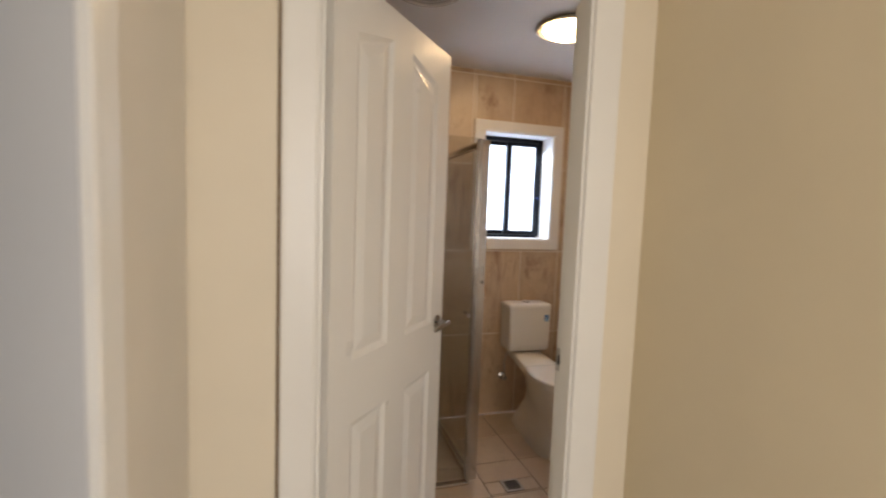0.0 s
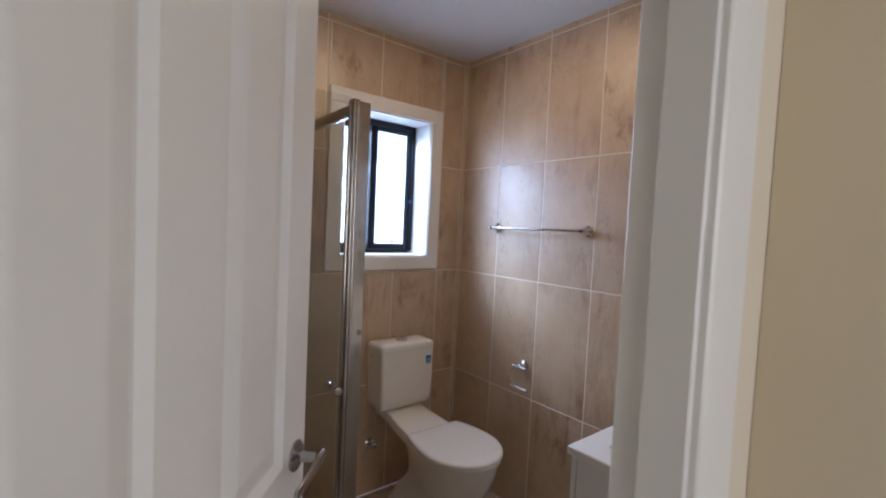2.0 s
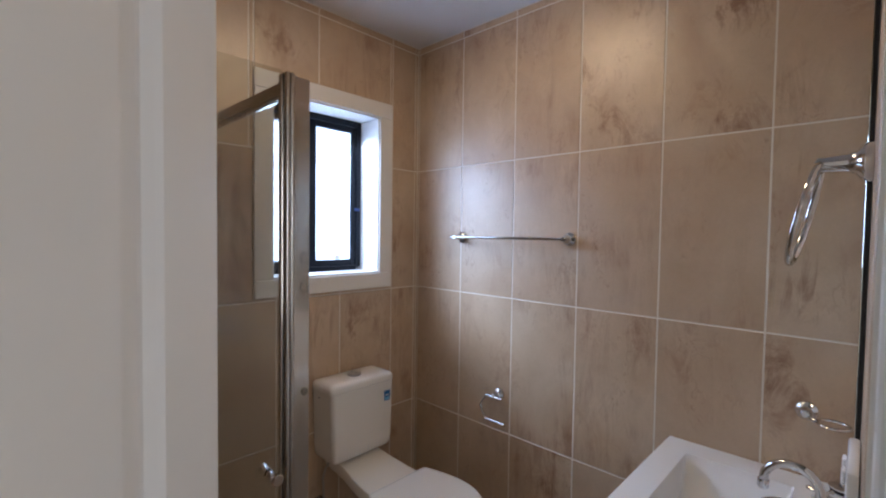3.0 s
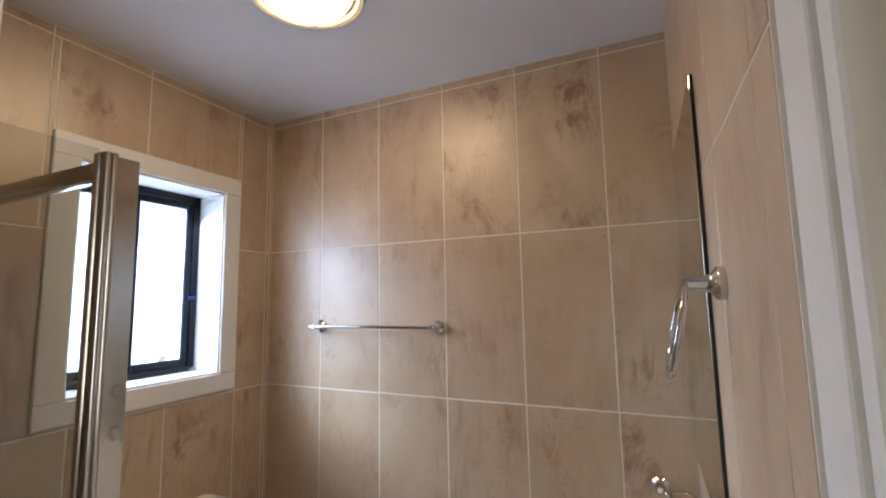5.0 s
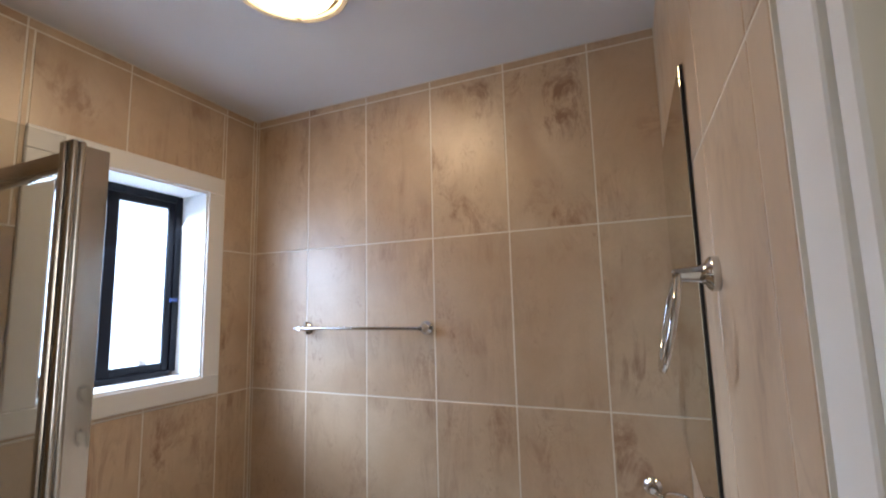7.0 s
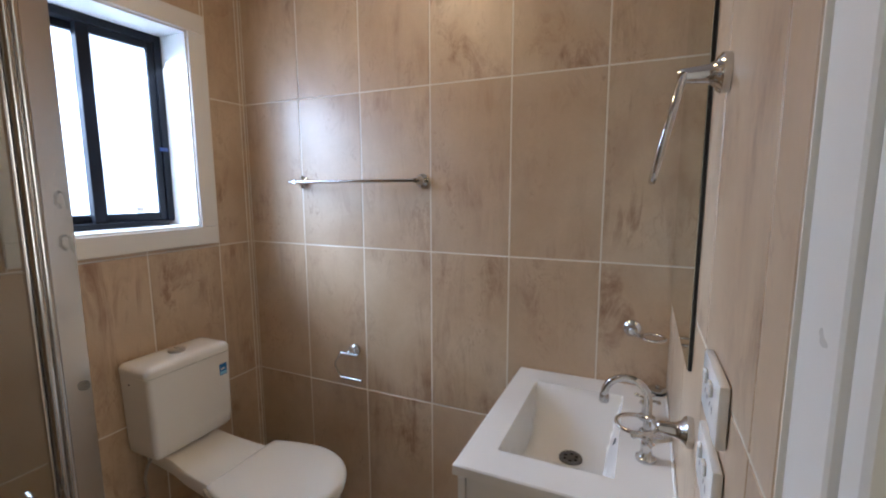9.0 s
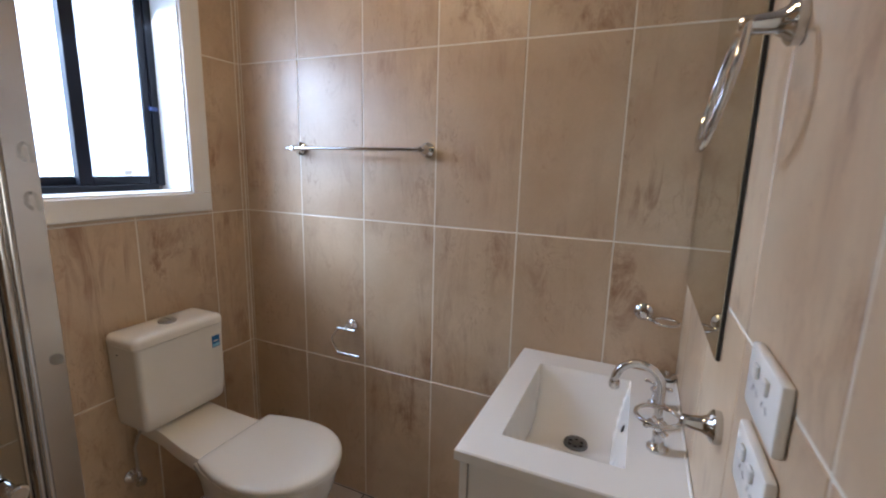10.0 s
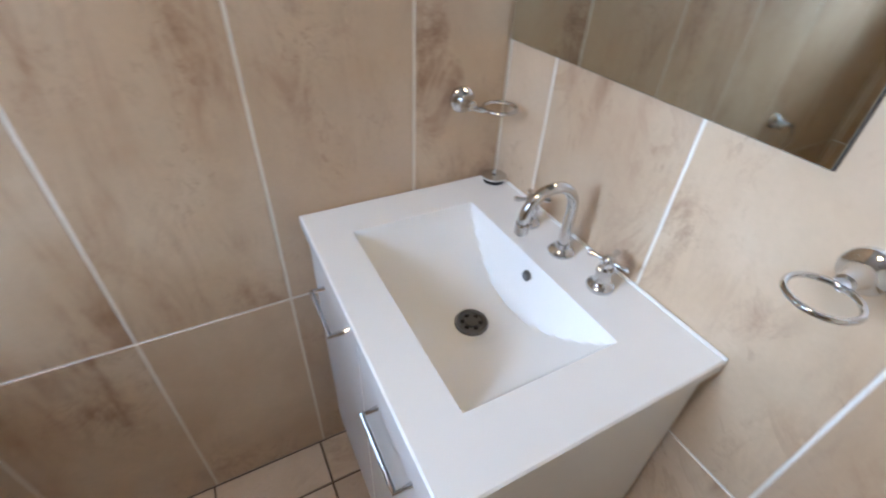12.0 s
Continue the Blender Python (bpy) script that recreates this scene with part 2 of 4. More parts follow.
def tube(points, radius, sides=12, bm=None, closed=False):
    """A round bar along a line of points."""
    own = bmesh.new()
    pts = [Vector(p) for p in points]
    n = len(pts)
    rings = []
    up = Vector((0.13, 0.21, 0.97)).normalized()
    for i, p in enumerate(pts):
        a = pts[(i - 1) % n] if closed or i else p
        b = pts[(i + 1) % n] if closed or i < n - 1 else p
        d = (b - a).normalized()
        side = d.cross(up)
        if side.length < 0.2:
            side = d.cross(Vector((1, 0.1, 0)))
        side.normalize()
        top = side.cross(d).normalized()
        up = top
        rings.append([own.verts.new(p + radius * (math.cos(2 * math.pi * k / sides) * side + math.sin(2 * math.pi * k / sides) * top)) for k in range(sides)])
    spans = list(zip(rings, rings[1:])) + ([(rings[-1], rings[0])] if closed else [])
    for a, b in spans:
        for k in range(sides):
            j = (k + 1) % sides
            own.faces.new((a[k], a[j], b[j], b[k]))
    if not closed:
        own.faces.new(rings[0][::-1])
        own.faces.new(rings[-1])
    bmesh.ops.recalc_face_normals(own, faces=own.faces[:])
    return merge(bm, own)


def loft(sections, bm=None, cap=True):
    """A skin over closed loops with equal counts of points."""
    own = bmesh.new()
    rings = [[own.verts.new(p) for p in s] for s in sections]
    n = len(rings[0])
    for a, b in zip(rings, rings[1:]):
        for k in range(n):
            own.faces.new((a[k], a[(k + 1) % n], b[(k + 1) % n], b[k]))
    if cap:
        own.faces.new(rings[0][::-1])
        own.faces.new(rings[-1])
    bmesh.ops.recalc_face_normals(own, faces=own.faces[:])
    return merge(bm, own)


def part(name, bm, mat, parent=None, label="", smooth=False):
    me = bpy.data.meshes.new(name)
    bm.to_mesh(me)
    bm.free()
    me.materials.append(mat)
    if smooth:
        me.shade_smooth()
        me.set_sharp_from_angle(angle=radians(38))
    ob = new(name, me)
    if parent is not None:
        ob.parent = parent
        ob.matrix_parent_inverse = parent.matrix_basis.inverted()
    return tagged(ob, label) if label else ob


def thing(name, x, y, z, label, category, group=""):
    ob = new(name)
    ob.empty_display_size = 0.05
    ob.matrix_basis = pose(x, y, z)
    return tagged(ob, label, category, group)


def structure(name, bm, mat, label, smooth=False):
    return tagged(part(name, bm, mat, None, "", smooth), label, name.split("_")[0], "", "structure")


def circle(cx, cy, cz, r, axis="z", n=32, a0=0.0, a1=360.0):
    out = []
    full = abs(a1 - a0 - 360) < 1e-6
    for k in range(n if full else n + 1):
        a = radians(a0 + (a1 - a0) * k / n)
        u, v = r * math.cos(a), r * math.sin(a)
        out.append({"z": (cx + u, cy + v, cz), "y": (cx + u, cy, cz + v), "x": (cx, cy + u, cz + v)}[axis])
    return out


# ---- the shell ----
T = 0.1


def wall_with_hole(lo, hi, hole_lo, hole_hi, axis, second_lo=None, second_hi=None):
    """A wall box with one or two rectangular openings right through it along axis 'y' or 'x'; the second lies before the first."""
    k = 0 if axis == "y" else 1
    bm = None

    def span(a, b, z0, z1):
        nonlocal bm
        l, h = list(lo), list(hi)
        l[k], h[k], l[2], h[2] = a, b, z0, z1
        if b - a > 1e-4 and z1 - z0 > 1e-4:
            bm = box_bm(l, h, 0, bm)

    start = lo[k]
    for p, q in ((second_lo, second_hi), (hole_lo, hole_hi)):
        if p is None:
            continue
        span(start, p[0], lo[2], hi[2])
        span(p[0], q[0], q[1], hi[2])
        span(p[0], q[0], lo[2], p[1])
        start = q[0]
    span(start, hi[k], lo[2], hi[2])
    return bm


GE, GN, GS, GW = EAST + 0.0012, NORTH + 0.0012, SOUTH - 0.0012, WEST - 0.0012
WX0, WX1, WZ0, WZ1 = 1.085, 1.612, 1.288, 2.030   # window opening

wall_east = structure("wall_east", box_bm((GE, 1.1605, 0), (GE + 0.12, GN + 0.16, 2.6)), GROUT, "bathroom wall behind beige stone-look tiles with pale grout")
wall_north = structure("wall_north", wall_with_hole((WEST - 0.15, GN, 0), (GE - 0.001, GN + 0.155, 2.6), (WX0, WZ0), (WX1, WZ1), "y"), GROUT, "bathroom wall with a window opening behind beige stone-look tiles")
wall_west = structure("wall_west", box_bm((GW - 0.12, 1.1605, 0), (GW, GN - 0.001, 2.6)), GROUT, "bathroom wall beside the shower behind beige tiles")
# wall between hall and bathroom: tiled face and painted face, open at the door
wall_south = structure("wall_south", wall_with_hole((GW + 0.001, 1.16, 0), (GE - 0.001, GS, 2.6), (DOOR_W - 0.02, 0), (0.755, HEAD + 0.02), "y"), GROUT, "bathroom wall with the doorway behind beige tiles")
wall_hall_north = structure("wall_hall_north", wall_with_hole((HALL_W - 0.1, HALL_FACE, 0), (HALL_E + 0.1, 1.158, 2.6), (DOOR_W - 0.02, 0), (DOOR_E + 0.02, HEAD + 0.02), "y"), CREAM_LIT, "cream hall wall round the bathroom door, painted in a lit tone")
# openings at the hall's south end are invented to let the fill lamps in
wall_hall_east = structure("wall_hall_east", wall_with_hole((HALL_E, HALL_S - 0.1, 0), (HALL_E + 0.1, HALL_FACE - 0.001, 2.6), (-1.85, 0.45), (-0.85, 2.2), "x"), CREAM, "plain cream painted hall wall with an added opening for fill light")
SIDE0, SIDE1 = -0.17, 0.640   # side doorway along y
wall_hall_west = structure("wall_hall_west", wall_with_hole((HALL_W - 0.1, HALL_S - 0.1, 0), (HALL_W, HALL_FACE - 0.001, 2.6), (SIDE0 - 0.02, 0), (SIDE1 + 0.02, 2.07), "x", (-1.85, 0.45), (-0.85, 2.2)), CREAM_COOL_LIT, "hall wall with a side doorway, cool daylight painted into its off-white")
wall_hall_south = structure("wall_hall_south", wall_with_hole((HALL_W + 0.001, HALL_S - 0.1, 0), (HALL_E - 0.001, HALL_S, 2.6), (-0.33, 0.62), (0.8, 2.18), "y"), CREAM, "unseen cream end wall of the hall with an added fill-light opening")
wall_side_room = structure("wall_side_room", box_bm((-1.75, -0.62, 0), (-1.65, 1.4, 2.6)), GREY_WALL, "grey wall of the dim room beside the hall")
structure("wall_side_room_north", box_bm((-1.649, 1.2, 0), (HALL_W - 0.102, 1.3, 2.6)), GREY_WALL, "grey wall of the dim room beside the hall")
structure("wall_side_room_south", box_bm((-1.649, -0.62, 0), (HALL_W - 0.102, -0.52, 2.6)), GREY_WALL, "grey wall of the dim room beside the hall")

structure("ceiling", box_bm((WEST - 0.0005, SOUTH - 0.05, CEIL), (GE - 0.0005, GN - 0.0005, CEIL + 0.05)), CEILING, "flat white painted bathroom ceiling")
structure("ceiling_hall", box_bm((-1.75, HALL_S - 0.1, 2.44), (HALL_E + 0.1, 1.162, 2.49)), CEILING, "flat white painted hall ceiling")
floor = structure("floor", box_bm((WEST - 0.1, 1.16, -0.1), (GE, GN, -0.004)), FLOOR_GROUT, "sandy ceramic floor tiles with dark brown grout")
structure("floor_hall", box_bm((-1.75, HALL_S - 0.1, -0.1), (HALL_E + 0.1, 1.159, 0.0)), CARPET, "grey brown carpeted hall floor")
structure("ground", box_bm((-40, -40, -0.4), (40, 40, -0.2)), FLOOR_GROUT, "bare dark earth round the building")
structure("roof_slab", box_bm((-2.2, HALL_S - 0.4, 2.62), (GE + 0.5, GN + 0.5, 2.75)), GREY_WALL, "grey roof slab above the rooms")

# ---- bathroom door frame ----
frame_e = structure("door_1_jamb_east", box_bm((DOOR_E, HALL_FACE - 0.002, 0), (DOOR_E + 0.027, 1.203, HEAD), 0.003), GLOSS, "white gloss painted door jamb")
frame_w = structure("door_1_jamb_west", box_bm((DOOR_W - 0.02, HALL_FACE - 0.002, 0), (DOOR_W, 1.198, HEAD), 0.0015), GLOSS, "white gloss painted door jamb")
structure("door_1_head", box_bm((DOOR_W - 0.02, HALL_FACE - 0.002, HEAD + 0.0005), (DOOR_E + 0.027, 1.190, HEAD + 0.022), 0.0015), GLOSS, "white gloss painted door head")
structure("door_1_stop_east", box_bm((DOOR_E - 0.012, HALL_FACE, 0), (DOOR_E - 0.0005, 1.162, HEAD - 0.001), 0.002), GLOSS, "white door stop strip")
structure("door_1_stop_west", box_bm((DOOR_W + 0.0005, 1.120, 0), (DOOR_W + 0.012, 1.155, HEAD - 0.001), 0.002), GLOSS, "white door stop strip")
# flat white cover board between the frame and the tiles on the bathroom side
structure("trim_door_east", box_bm((DOOR_E + 0.0275, 1.162, 0), (0.754, 1.2085, HEAD + 0.02), 0.002), GLOSS, "flat white painted cover board beside the wall tiles")


def architrave(name, x0, x1, z1, face, flip):
    """A moulded upright: a stepped, rounded section run up the wall."""
    w = x1 - x0
    prof = [(0, 0), (0, 0.008), (0.003, 0.011), (0.012, 0.0125), (w - 0.012, 0.0165), (w - 0.004, 0.016), (w, 0.012), (w, 0)]
    loops = []
    for z in (0.0, z1):
        loops.append([((x1 - u if flip else x0 + u), face - v, z) for u, v in prof])
    return structure(name, loft(loops), GLOSS, "white gloss moulded architrave on the cream wall")


architrave("trim_architrave_west", DOOR_W - 0.082, DOOR_W - 0.005, HEAD + 0.075, HALL_FACE, True)
architrave("trim_architrave_east", DOOR_E - 0.004, DOOR_E + 0.083, HEAD + 0.075, HALL_FACE, False)
# thin brown strip that draws the dark shadow gap between architrave and wall
SHADOW_GAP = paint("dark brown shadow-gap strip", (0.22, 0.15, 0.09), 0.7)
structure("trim_gap_west", box_bm((DOOR_W - 0.0895, HALL_FACE - 0.0045, 0), (DOOR_W - 0.0825, HALL_FACE, HEAD + 0.07)), SHADOW_GAP, "dark brown strip standing in for the shadow gap beside the architrave")
structure("trim_architrave_head", box_bm((DOOR_W - 0.004, HALL_FACE - 0.0165, HEAD + 0.006), (DOOR_E - 0.005, HALL_FACE, HEAD + 0.075), 0.003), GLOSS, "white gloss architrave over the door")

# ---- side doorway trim and skirtings of the hall ----


def side_trim(name, y0, y1):
    w = y1 - y0
    prof = [(0, 0), (0, 0.012), (0.006, 0.016), (0.02, 0.012), (0.03, 0.014), (w - 0.006, 0.018), (w, 0.014), (w, 0)]
    structure(name, loft([[(HALL_W + v, y0 + u, z) for u, v in prof] for z in (0.0, 2.14)]), GLOSS, "white gloss architrave of the side doorway")


side_trim("trim_side_north", SIDE1 + 0.006, SIDE1 + 0.078)
side_trim("trim_side_south", SIDE0 - 0.078, SIDE0 - 0.006)
structure("trim_side_head", box_bm((HALL_W, SIDE0 - 0.005, 2.062), (HALL_W + 0.016, SIDE1 + 0.005, 2.14), 0.003), GLOSS, "white gloss architrave over the side doorway")
# jambs of the side doorway, greyed by colour to look shaded
structure("door_2_jamb_north", box_bm((HALL_W - 0.102, SIDE1, 0), (HALL_W + 0.002, SIDE1 + 0.019, 2.06), 0.0015), JAMB_SHADED, "side doorway jamb with its shade painted in as light grey")
structure("door_2_jamb_south", box_bm((HALL_W - 0.102, SIDE0 - 0.019, 0), (HALL_W + 0.002, SIDE0, 2.06), 0.0015), JAMB_SHADED, "side doorway jamb with its shade painted in as light grey")
structure("baseboard_hall_east", box_bm((HALL_E - 0.014, HALL_S, 0), (HALL_E, HALL_FACE - 0.002, 0.09), 0.003), GLOSS, "white skirting board along the hall")
structure("baseboard_hall_north", box_bm((DOOR_E + 0.083, HALL_FACE - 0.014, 0), (HALL_E - 0.015, HALL_FACE, 0.09), 0.003), GLOSS, "white skirting board beside the bathroom door")

# ---- the bathroom door, standing half open ----
LEAF, DTOP, DBOT, DTHICK = 0.70, 2.046, 0.012, 0.036
HINGE = Vector((DOOR_W + 0.005, 1.197, 0))
door = thing("door", HINGE.x, HINGE.y, 0, "half-open white four-panel door with a chrome lever on the hinge jamb", "door")
TURN_DOOR = pose(HINGE.x, HINGE.y, 0, 0, 0, 49.0) @ Matrix.Translation((0, -DTHICK, 0))


def door_leaf():
    """A slab with raised-and-fielded panels on both faces; local x along the leaf, y through it."""
    bm = bmesh.new()
    cols = ((0.099, 0.283), (0.399, 0.598))

    def panels():
        for n, (a, b) in enumerate(cols):
            lift = (0.0, 0.045) if n == 0 else (0.045, 0.0)
            yield a, b, 1.033, 1.033, 1.915 + lift[0], 1.915 + lift[1]
            yield a, b, 0.235, 0.235, 0.852, 0.852

    cache = {}

    def vert(x, y, z):
        key = (round(x, 5), round(y, 5), round(z, 5))
        if key not in cache:
            cache[key] = bm.verts.new((x, y, z))
        return cache[key]

    def quad(pts):
        vs = [vert(*p) for p in pts]
        if len(set(vs)) == len(vs):
            bm.faces.new(vs)

    for y, s in ((0.0, 1), (DTHICK, -1)):
        (a0, a1), (b0, b1) = cols
        xs = (0, a0, a1, b0, b1, LEAF)
        rows = (DBOT, 0.235, 0.852, 1.033, None, DTOP)
        for i in range(5):
            x0, x1 = xs[i], xs[i + 1]
            tops = [1.96 if abs(x - a1) < 1e-6 or abs(x - b0) < 1e-6 else 1.915 for x in (x0, x1)]
            for j in range(5):
                z = []
                for row in (rows[j], rows[j + 1]):
                    z.append(tops if row is None else [row, row])
                if i in (1, 3) and j in (1, 3):
                    continue
                quad([(x0, y, z[0][0]), (x1, y, z[0][1]), (x1, y, z[1][1]), (x0, y, z[1][0])][:: s])
        for a, b, z0, z1, z2, z3 in panels():
            rings = []
            for inset, depth in ((0, 0), (0.006, 0.0035), (0.016, 0.0085), (0.022, 0.0085), (0.05, 0.002), (0.054, 0.0015)):
                yy = y + s * depth
                rings.append([(a + inset, yy, z0 + inset), (b - inset, yy, z1 + inset), (b - inset, yy, z3 - inset), (a + inset, yy, z2 - inset)])
            for r0, r1 in zip(rings, rings[1:]):
                for k in range(4):
                    j = (k + 1) % 4
                    quad([r0[k], r0[j], r1[j], r1[k]][:: s])
            quad(rings[-1][:: s])
    bm.normal_update()
    y0, y1 = 0.0, DTHICK
    for x in (0.0, LEAF):
        zs = sorted({round(v.co.z, 5) for v in bm.verts if abs(v.co.x - x) < 1e-6})
        for p, q in zip(zs, zs[1:]):
            quad([(x, y0, p), (x, y1, p), (x, y1, q), (x, y0, q)])
    for z in (DBOT, DTOP):
        xs = sorted({round(v.co.x, 5) for v in bm.verts if abs(v.co.z - z) < 1e-6})
        for p, q in zip(xs, xs[1:]):
            quad([(p, y0, z), (q, y0, z), (q, y1, z), (p, y1, z)])
    bmesh.ops.recalc_face_normals(bm, faces=bm.faces[:])
    return bm


bm = door_leaf()
bm.transform(TURN_DOOR)
leaf = part("leaf", bm, GLOSS, door, "white gloss moulded four-panel leaf", False)

ROSE_X, ROSE_Z = 0.652, 1.028


def lever(side):
    """A round rose, a neck and a tapered lever that points back over the leaf."""
    f = 0.0 if side < 0 else DTHICK
    m = Matrix.Translation((ROSE_X, f, ROSE_Z)) @ pose(0, 0, 0, 90 if side < 0 else -90)
    b = lathe([(0.0, 0.0), (0.027, 0.0), (0.0275, 0.004), (0.024, 0.0075), (0.014, 0.010), (0.0105, 0.014), (0.010, 0.040), (0.0, 0.040)], m, 28)
    b.transform(TURN_DOOR)
    rose = part("door_handle", b, DOOR_METAL, door, "chrome lever handle on a round rose", True)
    sect = []
    for u, r, drop in ((0.012, 0.009, 0.0), (0.0, 0.0105, 0.0), (-0.02, 0.010, 0.0), (-0.05, 0.0085, 0.002), (-0.085, 0.008, 0.004), (-0.105, 0.0075, 0.006), (-0.11, 0.004, 0.006)):
        y = f + side * (0.047 - 0.10 * max(0.0, -u - 0.085))
        sect.append([(ROSE_X + u, y + 0.75 * r * math.cos(2 * math.pi * k / 14), ROSE_Z - drop + 1.15 * r * math.sin(2 * math.pi * k / 14)) for k in range(14)])
    b = loft(sect)
    b.transform(TURN_DOOR)
    part("lever", b, DOOR_METAL, rose, "", True)


lever(-1)
lever(1)
for z in (0.26, 1.05, 1.80):
    b = lathe([(0, z - 0.047), (0.006, z - 0.047), (0.0065, z - 0.045), (0.0065, z + 0.045), (0.006, z + 0.047), (0, z + 0.047)], pose(HINGE.x - 0.002, 1.196 - 0.002, 0), 14)
    b = box_bm((HINGE.x - 0.0035, 1.163, z - 0.046), (HINGE.x - 0.0015, 1.195, z + 0.046), 0, b)
    part("hinge", b, STEEL, door, "dull steel butt hinge", False)
strike = part("strike_plate", wall_with_hole((DOOR_E - 0.0022, 1.164, 0.985), (DOOR_E - 0.0003, 1.197, 1.055), (1.172, 1.005), (1.188, 1.035), "x"), STEEL)
box_b = box_bm((DOOR_E - 0.0012, 1.1722, 1.0052), (DOOR_E - 0.0004, 1.1878, 1.0348))
part("latch_hole", box_b, DARK, strike)
tagged(strike, "brushed steel strike plate on the white jamb", "strike plate")

# ---- window ----
window = structure("window_1", box_bm((WX0, 3.16, WZ0), (WX0 + 0.001, 3.161, WZ0 + 0.001)), BLACK, "black aluminium sliding window with frosted panes in a white reveal")
FY0, FY1 = 3.074, 3.145


def bar(name, x0, z0, x1, z1, y0, y1, parent, mat=BLACK):
    return part(name, box_bm((x0, y0, z0), (x1, y1, z1), 0.002), mat, parent)


wf = part("window_frame", box_bm((WX0 + 0.002, FY0, WZ0 + 0.018), (WX0 + 0.028, FY1, WZ1 - 0.002), 0.002), BLACK, window, "black aluminium frame")
bar("frame_side", WX1 - 0.030, WZ0 + 0.018, WX1 - 0.002, WZ1 - 0.002, FY0, FY1, wf)
bar("frame_head", WX0 + 0.0285, WZ1 - 0.032, WX1 - 0.0305, WZ1 - 0.002, FY0, FY1, wf)
bar("frame_sill", WX0 + 0.0285, WZ0 + 0.0, WX1 - 0.0305, WZ0 + 0.026, FY0 - 0.004, FY1, wf)
X_M = 1.342


def sash(name, x0, x1, y, stile_l, stile_r):
    z0, z1 = WZ0 + 0.0265, WZ1 - 0.0325
    s = bar(name, x0, z0, x0 + stile_l, z1, y, y + 0.024, window)
    bar("stile", x1 - stile_r, z0, x1, z1, y, y + 0.024, s)
    bar("rail", x0 + stile_l + 0.0003, z1 - 0.026, x1 - stile_r - 0.0003, z1, y + 0.001, y + 0.023, s)
    bar("rail", x0 + stile_l + 0.0003, z0, x1 - stile_r - 0.0003, z0 + 0.03, y + 0.001, y + 0.023, s)
    pane = part("pane", box_bm((x0 + stile_l - 0.004, y + 0.010, z0 + 0.026), (x1 - stile_r + 0.004, y + 0.014, z1 - 0.022)), FROST, s, "bright frosted glass pane")
    pane.visible_shadow = False
    return s


sash("sash", WX0 + 0.0285, X_M + 0.010, 3.112, 0.018, 0.026)
inner = sash("sash", X_M - 0.022, WX1 - 0.0305, 3.082, 0.042, 0.026)
part("pull", box_bm((1.462, 3.0785, 1.346), (1.492, 3.0815, 1.366), 0.001), PLASTIC, inner, "small clear plastic pull")
part("latch", box_bm((WX1 - 0.044, 3.066, 1.585), (WX1 - 0.012, 3.0735, 1.60), 0.002), DEEP_BLUE, window, "small dark blue window latch")
# reveal lining and flat trim
structure("trim_window_reveal_sill", box_bm((WX0 + 0.0005, NORTH - 0.006, WZ0 - 0.012), (WX1 - 0.0005, FY0 + 0.001, WZ0 + 0.004), 0.001), WINDOW_TRIM, "white painted window sill")
structure("trim_window_reveal_head", box_bm((WX0 + 0.0005, NORTH - 0.004, WZ1 - 0.003), (WX1 - 0.0005, FY0 + 0.02, WZ1 + 0.01), 0.001), WINDOW_TRIM, "white painted window reveal")
structure("trim_window_reveal_west", box_bm((WX0 - 0.01, NORTH - 0.004, WZ0 + 0.0045), (WX0 + 0.003, FY0 + 0.02, WZ1 - 0.0035), 0.001), WINDOW_TRIM, "white painted window reveal")
structure("trim_window_reveal_east", box_bm((WX1 - 0.003, NORTH - 0.004, WZ0 + 0.0045), (WX1 + 0.01, FY0 + 0.02, WZ1 - 0.0035), 0.001), WINDOW_TRIM, "white painted window reveal")
TX0, TX1, TZ0, TZ1 = 1.005, 1.690, 1.213, 2.106
TF = NORTH - 0.014
structure("trim_window_east", box_bm((WX1 + 0.003, TF, WZ0 - 0.003), (TX1, NORTH, WZ1 + 0.004), 0.003), WINDOW_TRIM, "flat white window surround")
structure("trim_window_west", box_bm((TX0, TF, WZ0 - 0.003), (WX0 - 0.003, NORTH, WZ1 + 0.004), 0.003), WINDOW_TRIM, "flat white window surround")
structure("trim_window_head", box_bm((TX0, TF, WZ1 + 0.0045), (TX1, NORTH, TZ1), 0.003), WINDOW_TRIM, "flat white window surround")
structure("trim_window_sill", box_bm((TX0, TF, TZ0), (TX1, NORTH, WZ0 - 0.0035), 0.003), WINDOW_TRIM, "flat white window surround")

# ---- ceiling light ----
LX, LY = 1.197, 2.13
RIM = paint("cream enamel rim", (0.38, 0.35, 0.28), 0.35)
light = thing("ceiling_light", LX, LY, CEIL, "lit round opal glass oyster light on the ceiling", "ceiling light")
m0 = pose(LX, LY, CEIL, 180)
part("base_ring", lathe([(0.0, 0.0), (0.150, 0.0), (0.161, 0.006), (0.165, 0.015), (0.159, 0.023), (0.146, 0.021), (0.139, 0.013), (0.0, 0.009)], m0, 56), RIM, light, "cream rim of the light", True)
part("diffuser", lathe([(0.125, 0.0095), (0.125, 0.016), (0.120, 0.026), (0.107, 0.038), (0.086, 0.048), (0.057, 0.055), (0.03, 0.058), (0.0, 0.059)], m0, 56), GLOW, light, "glowing opal glass bowl", True)
part("gap_ring", lathe([(0.1265, 0.0096), (0.1385, 0.0134), (0.1388, 0.0142), (0.1262, 0.0118)], m0, 56), BRASS, light, "dull gap round the glass", True)
